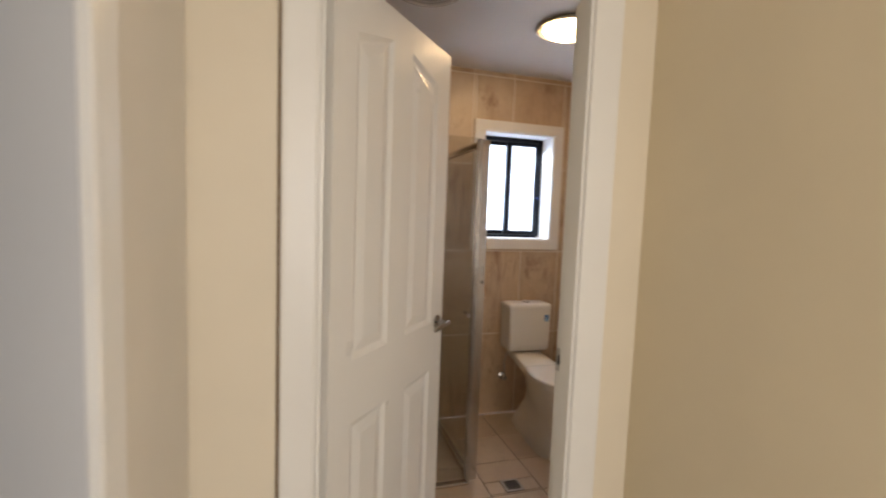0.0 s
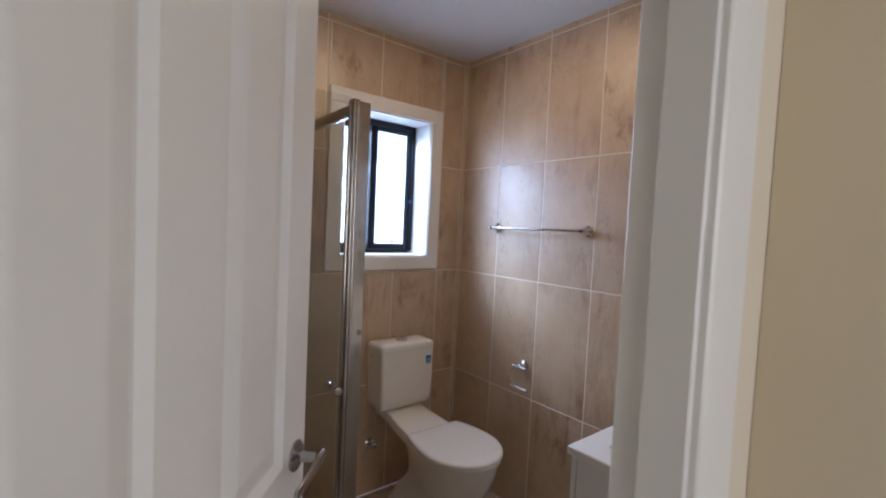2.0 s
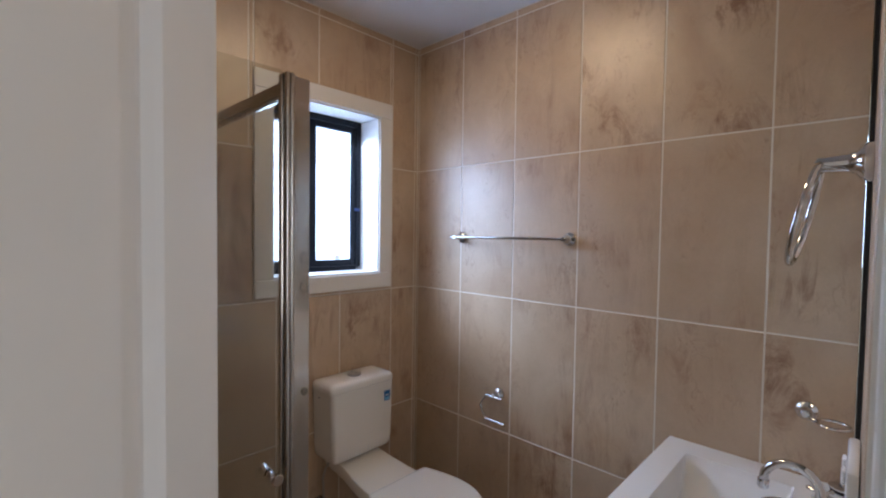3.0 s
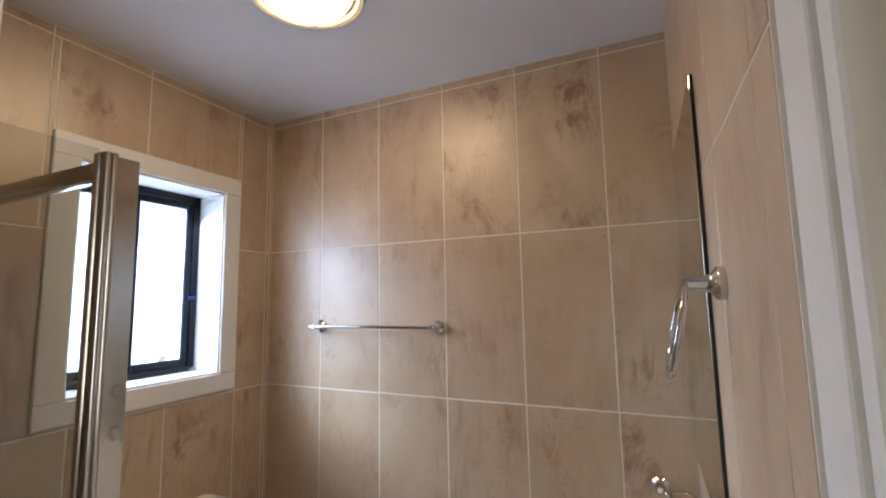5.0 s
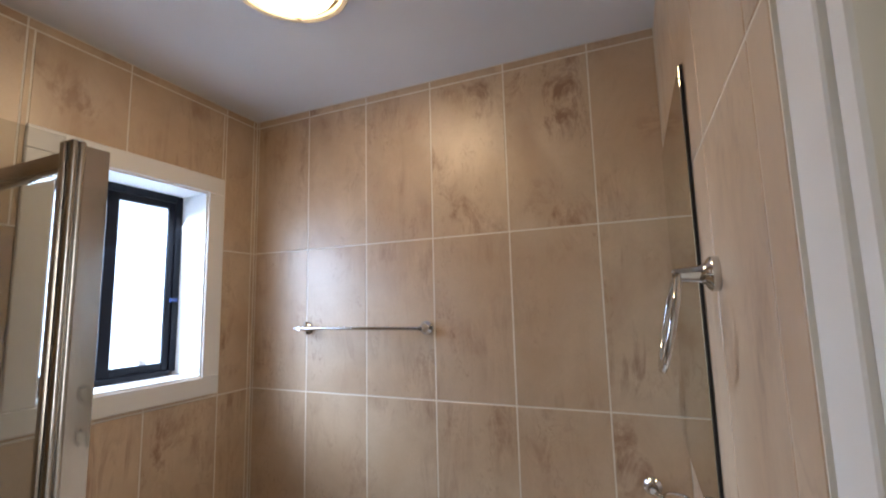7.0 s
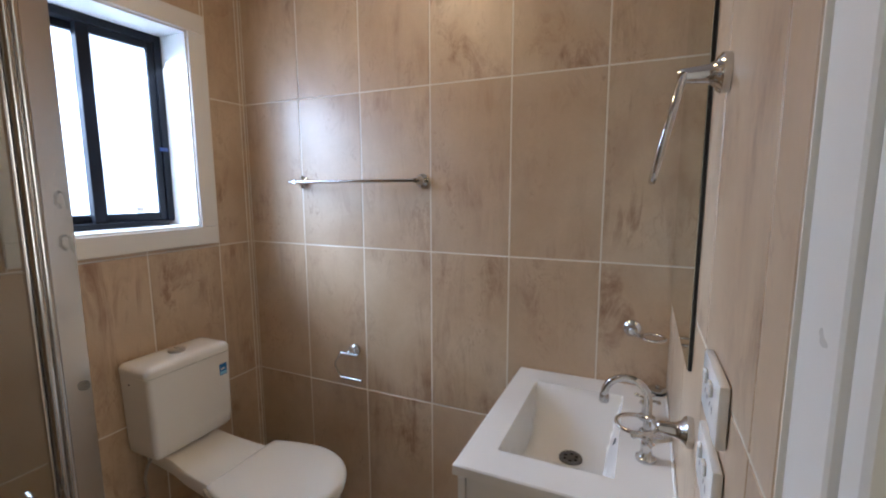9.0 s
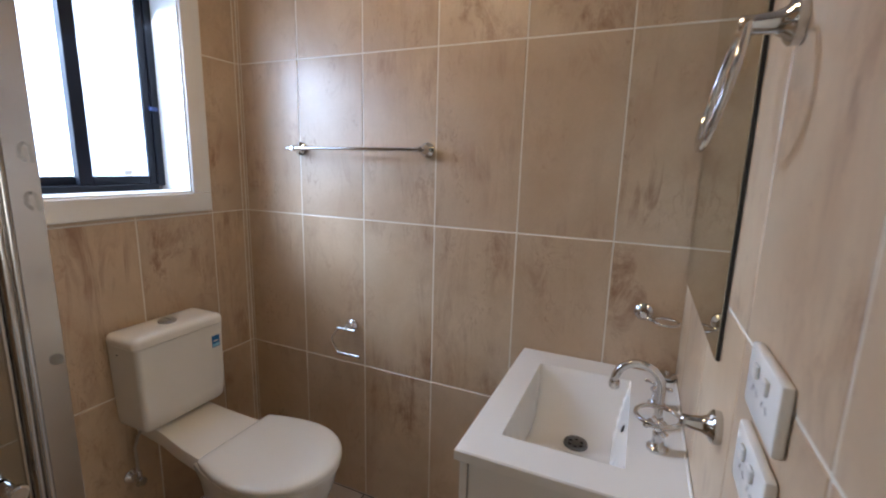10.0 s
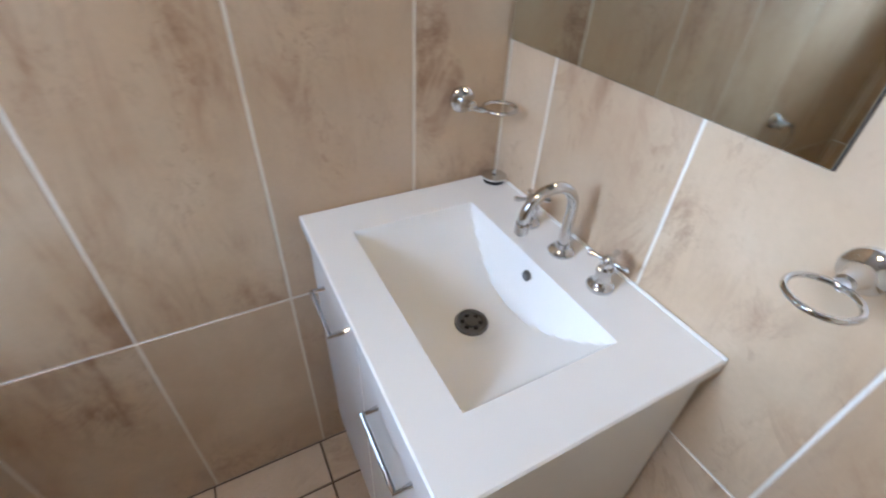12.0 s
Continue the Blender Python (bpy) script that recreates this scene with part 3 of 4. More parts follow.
for a in (30, 150, 270):
    p = (LX + 0.143 * math.cos(radians(a)), LY + 0.143 * math.sin(radians(a)))
    part("clip", box_bm((p[0] - 0.006, p[1] - 0.006, CEIL - 0.026), (p[0] + 0.006, p[1] + 0.006, CEIL - 0.013), 0.002), BRASS, light, "small brass clip")

# ---- exhaust fan on the ceiling ----
VX, VY = 0.41, 1.975
fan = thing("exhaust_fan", VX, VY, CEIL, "round white ceiling exhaust fan in shadow", "exhaust fan")
m1 = pose(VX, VY, CEIL, 180)
part("collar", lathe([(0.0, 0.0), (0.165, 0.0), (0.166, 0.012), (0.150, 0.030), (0.132, 0.034), (0.130, 0.006), (0.0, 0.006)], m1, 48), PLASTIC, fan, "", True)
for r in (0.034, 0.062, 0.090, 0.116):
    part("grille_ring", tube(circle(VX, VY, CEIL - 0.028, r, "z", 40), 0.003, 8, None, True), STEEL, fan)
for a in (0, 45, 90, 135):
    c, s = math.cos(radians(a)) * 0.131, math.sin(radians(a)) * 0.131
    part("grille_bar", tube([(VX - c, VY - s, CEIL - 0.0225), (VX + c, VY + s, CEIL - 0.0225)], 0.0025, 8), STEEL, fan)
part("motor_boss", lathe([(0.0, 0.0065), (0.05, 0.0065), (0.045, 0.019), (0.0, 0.0195)], m1, 28), DARK, fan)

# ---- shower screen ----
PX, PY, PTOP = 0.758, 2.165, 1.834
screen = thing("shower_screen", PX, PY, 0, "framed glass shower screen with a bright aluminium corner post", "shower screen")
# fluted corner post
prof = []
for cx, w in ((0.7535, 0.0058), (0.7648, 0.0058)):
    for k in range(9):
        a = radians(180 + 22.5 * k)
        prof.append((cx + w * math.cos(a), PY + 0.9 * w * math.sin(a)))
prof += [(0.7715, PY + 0.002), (0.7715, PY + 0.03), (0.7475, PY + 0.03)]
part("corner_post", loft([[(x, y, z) for x, y in prof] for z in (0.02, PTOP)]), ALU, screen, "fluted bright aluminium post", True)
b = box_bm((0.772, PY + 0.004, 0.02), (0.811, PY + 0.010, PTOP - 0.002), 0.001)
b = box_bm((0.807, PY + 0.0105, 0.02), (0.811, PY + 0.03, PTOP - 0.002), 0.001, b)
part("flat_stile", b, ALU, screen, "flat satin aluminium stile with water marks")
for z in (1.43, 1.36):
    part("hook", tube([(0.797, PY + 0.003, z), (0.797, PY - 0.010, z - 0.004), (0.797, PY - 0.012, z - 0.018), (0.801, PY - 0.006, z - 0.026)], 0.0025, 8), GLASS, screen, "clear plastic stick-on hook", True)
part("hook", lathe([(0, 0), (0.009, 0), (0.007, 0.007), (0, 0.009)], pose(0.799, PY + 0.004, 1.10, 90), 18), GLASS, screen, "clear plastic stick-on hook", True)
SX = 0.788
part("side_rail", box_bm((SX - 0.020, PY + 0.031, PTOP - 0.034), (SX + 0.016, NORTH - 0.001, PTOP - 0.002), 0.006, None, 2), ALU, screen, "bronze-toned aluminium top rail", True)
part("side_sill", box_bm((SX - 0.018, PY + 0.031, 0.001), (SX + 0.016, NORTH - 0.001, 0.036), 0.004), ALU, screen, "aluminium sill rail", True)
part("wall_channel", box_bm((SX - 0.014, NORTH - 0.024, 0.0365), (SX + 0.014, NORTH - 0.001, PTOP - 0.0345), 0.002), ALU, screen)
part("side_pane", box_bm((SX - 0.003, PY + 0.028, 0.034), (SX + 0.003, NORTH - 0.02, PTOP - 0.03)), GLASS, screen, "clear glass side panel")
GY = PY + 0.012
dpane = part("door_pane", box_bm((WEST + 0.03, GY - 0.003, 0.035), (0.746, GY + 0.003, PTOP + 0.005)), GLASS, screen, "clear frameless glass shower door")
part("door_seal", box_bm((0.7425, GY - 0.005, 0.035), (0.7465, GY + 0.005, PTOP - 0.004)), ALU, dpane)
kb = lathe([(0, 0), (0.009, 0), (0.0085, 0.012), (0.0075, 0.016), (0.010, 0.024), (0.0135, 0.032), (0.0138, 0.040), (0.011, 0.043), (0, 0.0435)], pose(0.717, GY - 0.0035, 0.931, 90), 24)
part("knob", kb, CHROME, dpane, "chrome knob", True)
kb = lathe([(0, 0), (0.009, 0), (0.0085, 0.010), (0.012, 0.024), (0, 0.026)], pose(0.717, GY + 0.0035, 0.931, -90), 24)
part("knob", kb, CHROME, dpane, "chrome knob", True)
part("front_sill", box_bm((WEST + 0.001, PY - 0.012, 0.001), (SX - 0.02, PY + 0.030, 0.018), 0.004), ALU, screen, "low aluminium threshold")

# ---- toilet ----
CX = 1.42
toilet = thing("toilet", CX, 2.55, 0, "white ceramic close-coupled toilet with closed lid under the window", "toilet")


def rounded_rect(cx, cy, hx, hy, r, z, n=6):
    out = []
    for qx, qy, a0 in ((1, 1, 0), (-1, 1, 90), (-1, -1, 180), (1, -1, 270)):
        for k in range(n + 1):
            a = radians(a0 + 90 * k / n)
            out.append((cx + qx * (hx - r) + r * math.cos(a), cy + qy * (hy - r) + r * math.sin(a), z))
    return out


def egg(cx, y_front, y_back, half, z, back=0.68):
    """A seat outline: round nose, gently curved sides, straight back; back is its width there."""
    mid = y_front + half * 1.12
    out = []
    for k in range(25):
        a = math.pi + math.pi * k / 24
        out.append((cx + half * math.cos(a), mid + (mid - y_front) * math.sin(a), z))
    side = []
    for k in range(1, 9):
        t = k / 8
        side.append((half * (back + (1 - back) * (1 - t ** 1.9)), mid + (y_back - mid) * t))
    out += [(cx + w, y, z) for w, y in side]
    wb = side[-1][0]
    out += [(cx + wb * f, y_back + 0.004, z) for f in (0.93, 0.5, 0.0, -0.5, -0.93)]
    out += [(cx - w, y, z) for w, y in side[::-1]]
    return out


RISE = 0.036
SF, SB = 2.145, 2.545
# pan: skirted foot, waist, bowl
secs = []
for z, yf, yb, half in ((0.0, 2.238, 2.79, 0.136), (0.012, 2.234, 2.792, 0.139), (0.05, 2.244, 2.775, 0.133), (0.11, 2.268, 2.74, 0.119), (0.16, 2.274, 2.70, 0.114), (0.21, 2.258, 2.65, 0.121),
                        (0.26, 2.228, 2.60, 0.140), (0.31, 2.198, 2.58, 0.157), (0.36, 2.178, 2.58, 0.168), (0.40, 2.170, 2.60, 0.173), (0.413, 2.168, 2.60, 0.174), (0.418, 2.174, 2.595, 0.170)):
    secs.append(egg(CX, yf - 0.008, yb - 0.01, half, z * (0.418 + RISE) / 0.418, 0.74))
part("pan", loft(secs), WARM_LIT_WHITE, toilet, "white ceramic pan", True)
deck = []
for z, g in ((0.392, -0.014), (0.402, -0.002), (0.444, 0.0), (0.452, -0.003), (0.4545, -0.010)):
    z += RISE - 0.02
    deck.append([(CX - 0.128 - g, 2.50, z), (CX + 0.128 + g, 2.50, z), (CX + 0.127 + g, 2.58, z), (CX + 0.118 + g, 2.68, z + 0.006), (CX + 0.108 + g, 2.78, z + 0.022), (CX + 0.104 + g, NORTH - 0.02, z + 0.034),
                 (CX - 0.104 - g, NORTH - 0.02, z + 0.034), (CX - 0.108 - g, 2.78, z + 0.022), (CX - 0.118 - g, 2.68, z + 0.006), (CX - 0.127 - g, 2.58, z)])
part("deck", loft(deck), WARM_LIT_WHITE, toilet, "white ceramic cistern shelf", True)
seat = part("seat", loft([egg(CX, SF + 0.006, SB, 0.176, 0.4185 + RISE, 0.8), egg(CX, SF + 0.003, SB, 0.179, 0.421 + RISE, 0.8), egg(CX, SF + 0.003, SB, 0.179, 0.431 + RISE, 0.8), egg(CX, SF + 0.006, SB, 0.176, 0.4335 + RISE, 0.8)]), WARM_LIT_WHITE, toilet, "white plastic seat", True)
lid = []
for inset, z in ((0.004, 0.4345), (0.0, 0.437), (0.0, 0.446), (0.004, 0.4515), (0.012, 0.4545)):
    lid.append(egg(CX, SF + inset, SB - min(inset, 0.012), 0.184 - inset, z + RISE, 0.8))
last, mid_y = lid[-1], 2.38
for f, z in ((0.88, 0.4563), (0.7, 0.4578), (0.45, 0.4588), (0.2, 0.4592), (0.03, 0.4593)):
    lid.append([(CX + (x - CX) * f, mid_y + (y - mid_y) * f, z + RISE) for x, y, _ in last])
part("lid", loft(lid), WARM_LIT_WHITE, toilet, "closed white plastic lid", True)
# cistern: tapered box with soft corners, lid and button
CY0, CY1 = 2.772, NORTH - 0.002
cm, ch = (CY0 + CY1) / 2, (CY1 - CY0) / 2
cs = []
for z, hx, g in ((0.505, 0.134, 0.03), (0.509, 0.146, 0.012), (0.523, 0.153, 0.003), (0.56, 0.156, 0.0), (0.77, 0.162, 0.0), (0.804, 0.163, 0.0)):
    cs.append(rounded_rect(CX, cm + g / 2, hx, ch - g / 2, 0.018, z))
cist = part("cistern", loft(cs), WARM_LIT_WHITE, toilet, "white plastic cistern", True)
cl = []
for z, g in ((0.8045, 0.002), (0.807, -0.002), (0.824, -0.002), (0.833, 0.002), (0.840, 0.010), (0.8435, 0.024), (0.844, 0.05)):
    cl.append(rounded_rect(CX, cm + (0.0 if g > 0 else -0.001), 0.164 - g, ch - max(g, 0.001), 0.02 if g < 0.01 else 0.014, z))
part("cistern_lid", loft(cl), WARM_LIT_WHITE, cist, "", True)
bt = part("button", lathe([(0, -0.004), (0.030, -0.004), (0.030, 0.004), (0.024, 0.007), (0.021, 0.0065), (0.0, 0.0065)], pose(CX + 0.0, cm - 0.002, 0.8475), 28), STEEL, cist, "chrome dual flush button", True)
part("button_split", box_bm((CX - 0.0008, cm - 0.022, 0.8541), (CX + 0.0008, cm + 0.018, 0.8546)), DARK, bt)
ST = material("blue sticker", (0.02, 0.16, 0.42), 0.4)
ST2 = material("pale blue sticker", (0.25, 0.55, 0.72), 0.4)
part("sticker", box_bm((CX + 0.108, CY0 - 0.0012, 0.718), (CX + 0.140, CY0 - 0.0002, 0.763)), ST, cist, "small blue water rating sticker")
part("sticker_band", box_bm((CX + 0.110, CY0 - 0.0018, 0.721), (CX + 0.138, CY0 - 0.0013, 0.732)), ST2, cist, "pale blue band")
part("sticker_band", box_bm((CX + 0.114, CY0 - 0.0018, 0.740), (CX + 0.132, CY0 - 0.0013, 0.745)), PLASTIC, cist, "white bar")
part("side_screw", lathe([(0, 0), (0.004, 0), (0.003, 0.002), (0, 0.002)], pose(CX - 0.1615, cm + 0.02, 0.775, 0, -90), 10), DARK, cist)
# label on the foot
part("foot_sticker", loft([[(CX + 0.020, 2.2275, z), (CX + 0.048, 2.2325, z), (CX + 0.048, 2.255, z), (CX + 0.020, 2.250, z)] for z in (0.025, 0.085)]), ST, toilet, "small blue label near the floor")
part("foot_sticker_band", loft([[(CX + 0.022, 2.2268, z), (CX + 0.046, 2.2312, z), (CX + 0.046, 2.2320, z), (CX + 0.022, 2.2277, z)] for z in (0.062, 0.082)]), PLASTIC, toilet, "white band of the label")

valve = thing("stop_valve", 1.292, NORTH, 0.285, "chrome toilet stop valve on the wall tiles", "valve")
part("flange", lathe([(0, 0), (0.026, 0), (0.025, 0.004), (0.014, 0.010), (0.010, 0.012), (0.010, 0.04), (0, 0.04)], pose(1.292, NORTH - 0.0005, 0.285, 90), 24), CHROME, valve, "", True)
part("body", lathe([(0, -0.02), (0.011, -0.02), (0.011, 0.03), (0.008, 0.034), (0, 0.034)], pose(1.292, NORTH - 0.045, 0.285), 16), CHROME, valve, "", True)
part("handle", lathe([(0, 0), (0.016, 0), (0.017, 0.006), (0.014, 0.012), (0, 0.012)], pose(1.292, NORTH - 0.057, 0.285, 90), 8), CHROME, valve, "", False)
hose = [(1.292, NORTH - 0.045, 0.318), (1.292, NORTH - 0.045, 0.36), (1.288, NORTH - 0.046, 0.41), (1.300, NORTH - 0.05, 0.45), (1.318, NORTH - 0.055, 0.48), (1.325, NORTH - 0.06, 0.50)]
part("hose", tube(hose, 0.0055, 10), STEEL, valve, "braided steel hose", True)

# ---- vanity ----
VX0, VX1, VY0, VY1, VZ = 1.255, EAST - 0.002, SOUTH + 0.002, 1.676, 0.811
vanity = thing("vanity_cabinet", 1.56, 1.44, 0, "white gloss vanity cabinet with two doors and chrome bow handles", "cabinet")
FRONT = VY1 - 0.030
part("side_panel", box_bm((VX0 + 0.012, VY0 + 0.004, 0.10), (VX0 + 0.028, FRONT, 0.7855), 0.001), LAMINATE, vanity, "white laminate side")
part("side_panel", box_bm((VX1 - 0.024, VY0 + 0.004, 0.10), (VX1 - 0.008, FRONT, 0.7855), 0.001), LAMINATE, vanity)
part("bottom_panel", box_bm((VX0 + 0.0285, VY0 + 0.004, 0.10), (VX1 - 0.0245, FRONT, 0.116)), LAMINATE, vanity)
part("back_panel", box_bm((VX0 + 0.0285, VY0 + 0.004, 0.1165), (VX1 - 0.0245, VY0 + 0.01, 0.68)), LAMINATE, vanity)
part("plinth", box_bm((VX0 + 0.03, VY0 + 0.004, 0.001), (VX1 - 0.008, FRONT - 0.04, 0.0995)), LAMINATE, vanity)
XM = (VX0 + VX1) / 2
for x0, x1 in ((VX0 + 0.012, XM - 0.0015), (XM + 0.0015, VX1 - 0.008)):
    d = part("door", box_bm((x0, FRONT + 0.003, 0.103), (x1, FRONT + 0.021, 0.775), 0.0012), LAMINATE, vanity, "white gloss cabinet door")
    xc = (x0 + x1) / 2
    hb = tube([(xc - 0.064, FRONT + 0.0205, 0.69), (xc - 0.064, FRONT + 0.046, 0.69), (xc + 0.064, FRONT + 0.046, 0.69), (xc + 0.064, FRONT + 0.0205, 0.69)], 0.005, 10)
    part("handle", hb, CHROME, d, "chrome bow handle", False)

basin = thing("basin", 1.56, 1.44, 0.786, "white ceramic vanity top with a sunken rectangular basin", "basin")
BX0, BX1, BY0, BY1, DEPTH = 1.350, 1.772, 1.335, 1.598, 0.112
NXB, NYB = 60, 48


def smooth01(t):
    t = min(max(t, 0.0), 1.0)
    return t * t * (3 - 2 * t)


def basin_depth(x, y):
    u, v = (x - BX0) / (BX1 - BX0), (y - BY0) / (BY1 - BY0)
    if not (0 <= u <= 1 and 0 <= v <= 1):
        return 0.0
    floor_depth = 0.004 + 0.104 * (1.0 - abs(2 * u - 1) ** 1.9)
    lip = min(1.0, min(x - BX0, BX1 - x) / 0.006)
    back, front = min(1.0, (y - BY0) / 0.034), min(1.0, (BY1 - y) / 0.022)
    deep = min(floor_depth * lip, 0.112 * back, 0.112 * front)
    near = 1 - smooth01((math.hypot(x - 1.556, y - 1.454) - 0.032) / 0.03)
    return deep + (0.108 - deep) * near


def basin_top():
    own = bmesh.new()
    xs = [VX0, VX0 + 0.003, (VX0 + BX0) / 2] + [BX0 + (BX1 - BX0) * k / NXB for k in range(NXB + 1)] + [(BX1 + VX1) / 2, VX1 - 0.003, VX1]
    ys = [VY0, VY0 + 0.003, (VY0 + BY0) / 2] + [BY0 + (BY1 - BY0) * k / NYB for k in range(NYB + 1)] + [(BY1 + VY1) / 2, VY1 - 0.003, VY1]
    grid = []
    for i, x in enumerate(xs):
        col = []
        for j, y in enumerate(ys):
            z = VZ - basin_depth(x, y)
            if i in (0, len(xs) - 1) or j in (0, len(ys) - 1):
                z -= 0.003
            col.append(own.verts.new((x, y, z)))
        grid.append(col)
    for i in range(len(xs) - 1):
        for j in range(len(ys) - 1):
            own.faces.new((grid[i][j], grid[i + 1][j], grid[i + 1][j + 1], grid[i][j + 1]))
    rim = [grid[i][0] for i in range(len(xs))] + [grid[-1][j] for j in range(1, len(ys))] + [grid[i][-1] for i in range(len(xs) - 2, -1, -1)] + [grid[0][j] for j in range(len(ys) - 2, 0, -1)]
    low = [own.verts.new((v.co.x, v.co.y, 0.786)) for v in rim]
    n = len(rim)
    for k in range(n):
        own.faces.new((rim[k], low[k], low[(k + 1) % n], rim[(k + 1) % n]))
    bmesh.ops.recalc_face_normals(own, faces=own.faces[:])
    return own


part("top", basin_top(), CERAMIC, basin, "", True)
DZ = VZ - basin_depth(1.556, 1.454)
waste = part("waste", lathe([(0.0, 0.003), (0.012, 0.003), (0.0125, 0.0005), (0.021, 0.0005), (0.023, 0.004), (0.029, 0.005), (0.031, 0.002), (0.031, -0.002), (0, -0.002)], pose(1.556, 1.454, DZ + 0.003), 32), GUNMETAL, basin, "dark steel drain waste", True)
for k in range(6):
    a = radians(60 * k)
    part("slot", lathe([(0, 0), (0.0042, 0), (0.0042, 0.0006), (0, 0.0006)], pose(1.556 + 0.0165 * math.cos(a), 1.454 + 0.0165 * math.sin(a), DZ + 0.0042), 10), DARK, waste)
ovz = VZ - basin_depth(1.553, 1.344)
part("overflow", lathe([(0, 0), (0.006, 0), (0.0095, 0.0015), (0.0105, 0.003), (0.0095, 0.0042), (0.006, 0.003), (0, 0.001)], pose(1.553, 1.344, ovz + 0.0005, -72), 24), GUNMETAL, basin, "small dark overflow hole", True)
part("silicone_bead", box_bm((VX0, SOUTH + 0.0005, VZ - 0.003), (VX1 - 0.002, SOUTH + 0.007, VZ + 0.004), 0.002), PLASTIC, basin, "white silicone bead")

# ---- taps ----
TY = 1.272
spout = thing("basin_spout", 1.556, TY, VZ, "chrome gooseneck basin spout", "tap")
part("base", lathe([(0, 0), (0.024, 0), (0.0245, 0.004), (0.020, 0.010), (0.0135, 0.014), (0.0115, 0.022), (0, 0.022)], pose(1.556, TY, VZ), 28), CHROME, spout, "", True)
neck = [(1.556, TY, VZ + 0.018), (1.556, TY, VZ + 0.06), (1.556, TY, VZ + 0.095)]
R = 0.052
for k in range(1, 15):
    a = radians(180 - 13.2 * k)
    neck.append((1.556, TY + R + R * math.cos(a), VZ + 0.095 + R * math.sin(a)))
part("neck", tube(neck, 0.0098, 16), CHROME, spout, "", True)
e = Vector(neck[-1])
dvec = (Vector(neck[-1]) - Vector(neck[-2])).normalized()
nz = lathe([(0, -0.004), (0.0115, -0.004), (0.0125, 0.0), (0.0125, 0.014), (0.0105, 0.017), (0.0, 0.017)], Matrix.Translation(e) @ dvec.to_track_quat("Z", "X").to_matrix().to_4x4(), 20)
part("nozzle", nz, CHROME, spout, "", True)


def cross_tap(x, y, spin):
    tap = thing("basin_tap", x, y, VZ, "chrome cross-handle basin tap on the vanity top", "tap", "basin taps")
    part("bell", lathe([(0, 0), (0.0225, 0), (0.0235, 0.003), (0.0225, 0.007), (0.0165, 0.011), (0.0135, 0.017), (0.0122, 0.032), (0.0135, 0.040), (0.0125, 0.044), (0.009, 0.047), (0.0085, 0.052), (0, 0.052)], pose(x, y, VZ), 28), CHROME, tap, "", True)
    head = part("cross_handle", lathe([(0, 0.048), (0.011, 0.048), (0.0125, 0.054), (0.011, 0.062), (0.006, 0.067), (0, 0.068)], pose(x, y, VZ), 20), CHROME, tap, "", True)
    for k in range(4):
        a = radians(spin + 90 * k)
        c, s = math.cos(a), math.sin(a)
        part("spoke", lathe([(0, 0.009), (0.0042, 0.009), (0.0036, 0.022), (0.0055, 0.029), (0.0055, 0.033), (0.003, 0.036), (0, 0.0365)], pose(x, y, VZ + 0.056, 0, 90, spin + 90 * k), 12), CHROME, head, "", True)


cross_tap(1.453, TY + 0.002, 20)
cross_tap(1.657, TY, 62)
plug = thing("basin_plug", 1.832, 1.24, VZ, "chrome and black basin plug lying on the vanity top", "plug")
part("rubber", lathe([(0, 0.0005), (0.023, 0.0005), (0.026, 0.011), (0.0, 0.011)], pose(1.832, 1.242, VZ), 24), RUBBER, plug, "", True)
part("cap", lathe([(0, 0.0112), (0.028, 0.0112), (0.028, 0.0155), (0.017, 0.019), (0.006, 0.020), (0.005, 0.028), (0, 0.028)], pose(1.832, 1.242, VZ), 28), CHROME, plug, "", True)

# ---- mirror ----
MX0, MX1, MZ0, MZ1 = 1.273, EAST - 0.006, 1.105, 2.0
mirror = thing("mirror", 1.56, SOUTH, MZ0, "large frameless wall mirror with a dark edge above the basin", "mirror")
part("backing", box_bm((MX0, SOUTH + 0.001, MZ0), (MX1, SOUTH + 0.0065, MZ1)), RUBBER, mirror, "dark mirror edge")
part("glass", box_bm((MX0 + 0.0012, SOUTH + 0.0067, MZ0 + 0.0012), (MX1 - 0.0012, SOUTH + 0.0085, MZ1 - 0.0012), 0.0005), MIRROR, mirror, "silvered mirror glass")

# ---- wall fittings in chrome ----


def flared_post(m, length, parent=None, name="post"):
    return lathe([(0, 0), (0.0255, 0), (0.0262, 0.003), (0.0262, 0.010), (0.023, 0.014), (0.0165, 0.018), (0.0125, 0.026), (0.0105, length - 0.012), (0.0105, length - 0.003), (0.008, length), (0, length)], m, 28)


rail = thing("towel_rail", EAST, 2.34, 1.463, "chrome towel rail on the tiled wall", "towel rail")
for y in (2.615, 2.055):
    part("post", flared_post(pose(EAST - 0.0003, y, 1.463, 0, -90), 0.062), CHROME, rail, "", True)
part("bar", tube([(EAST - 0.053, 2.645, 1.463), (EAST - 0.053, 2.04, 1.463)], 0.0065, 16), CHROME, rail, "", True)

ring = thing("towel_ring", 1.105, SOUTH, 1.584, "chrome towel ring beside the mirror", "towel ring")
part("post", flared_post(pose(1.105, SOUTH + 0.0003, 1.584, -90), 0.062), CHROME, ring, "", True)
part("ring", tube([(x, SOUTH + 0.056 + 0.216 * (1.583 - z), z) for x, _, z in circle(1.105, 0, 1.513, 0.0705, "y", 44)], 0.0052, 12, None, True), CHROME, ring, "", True)

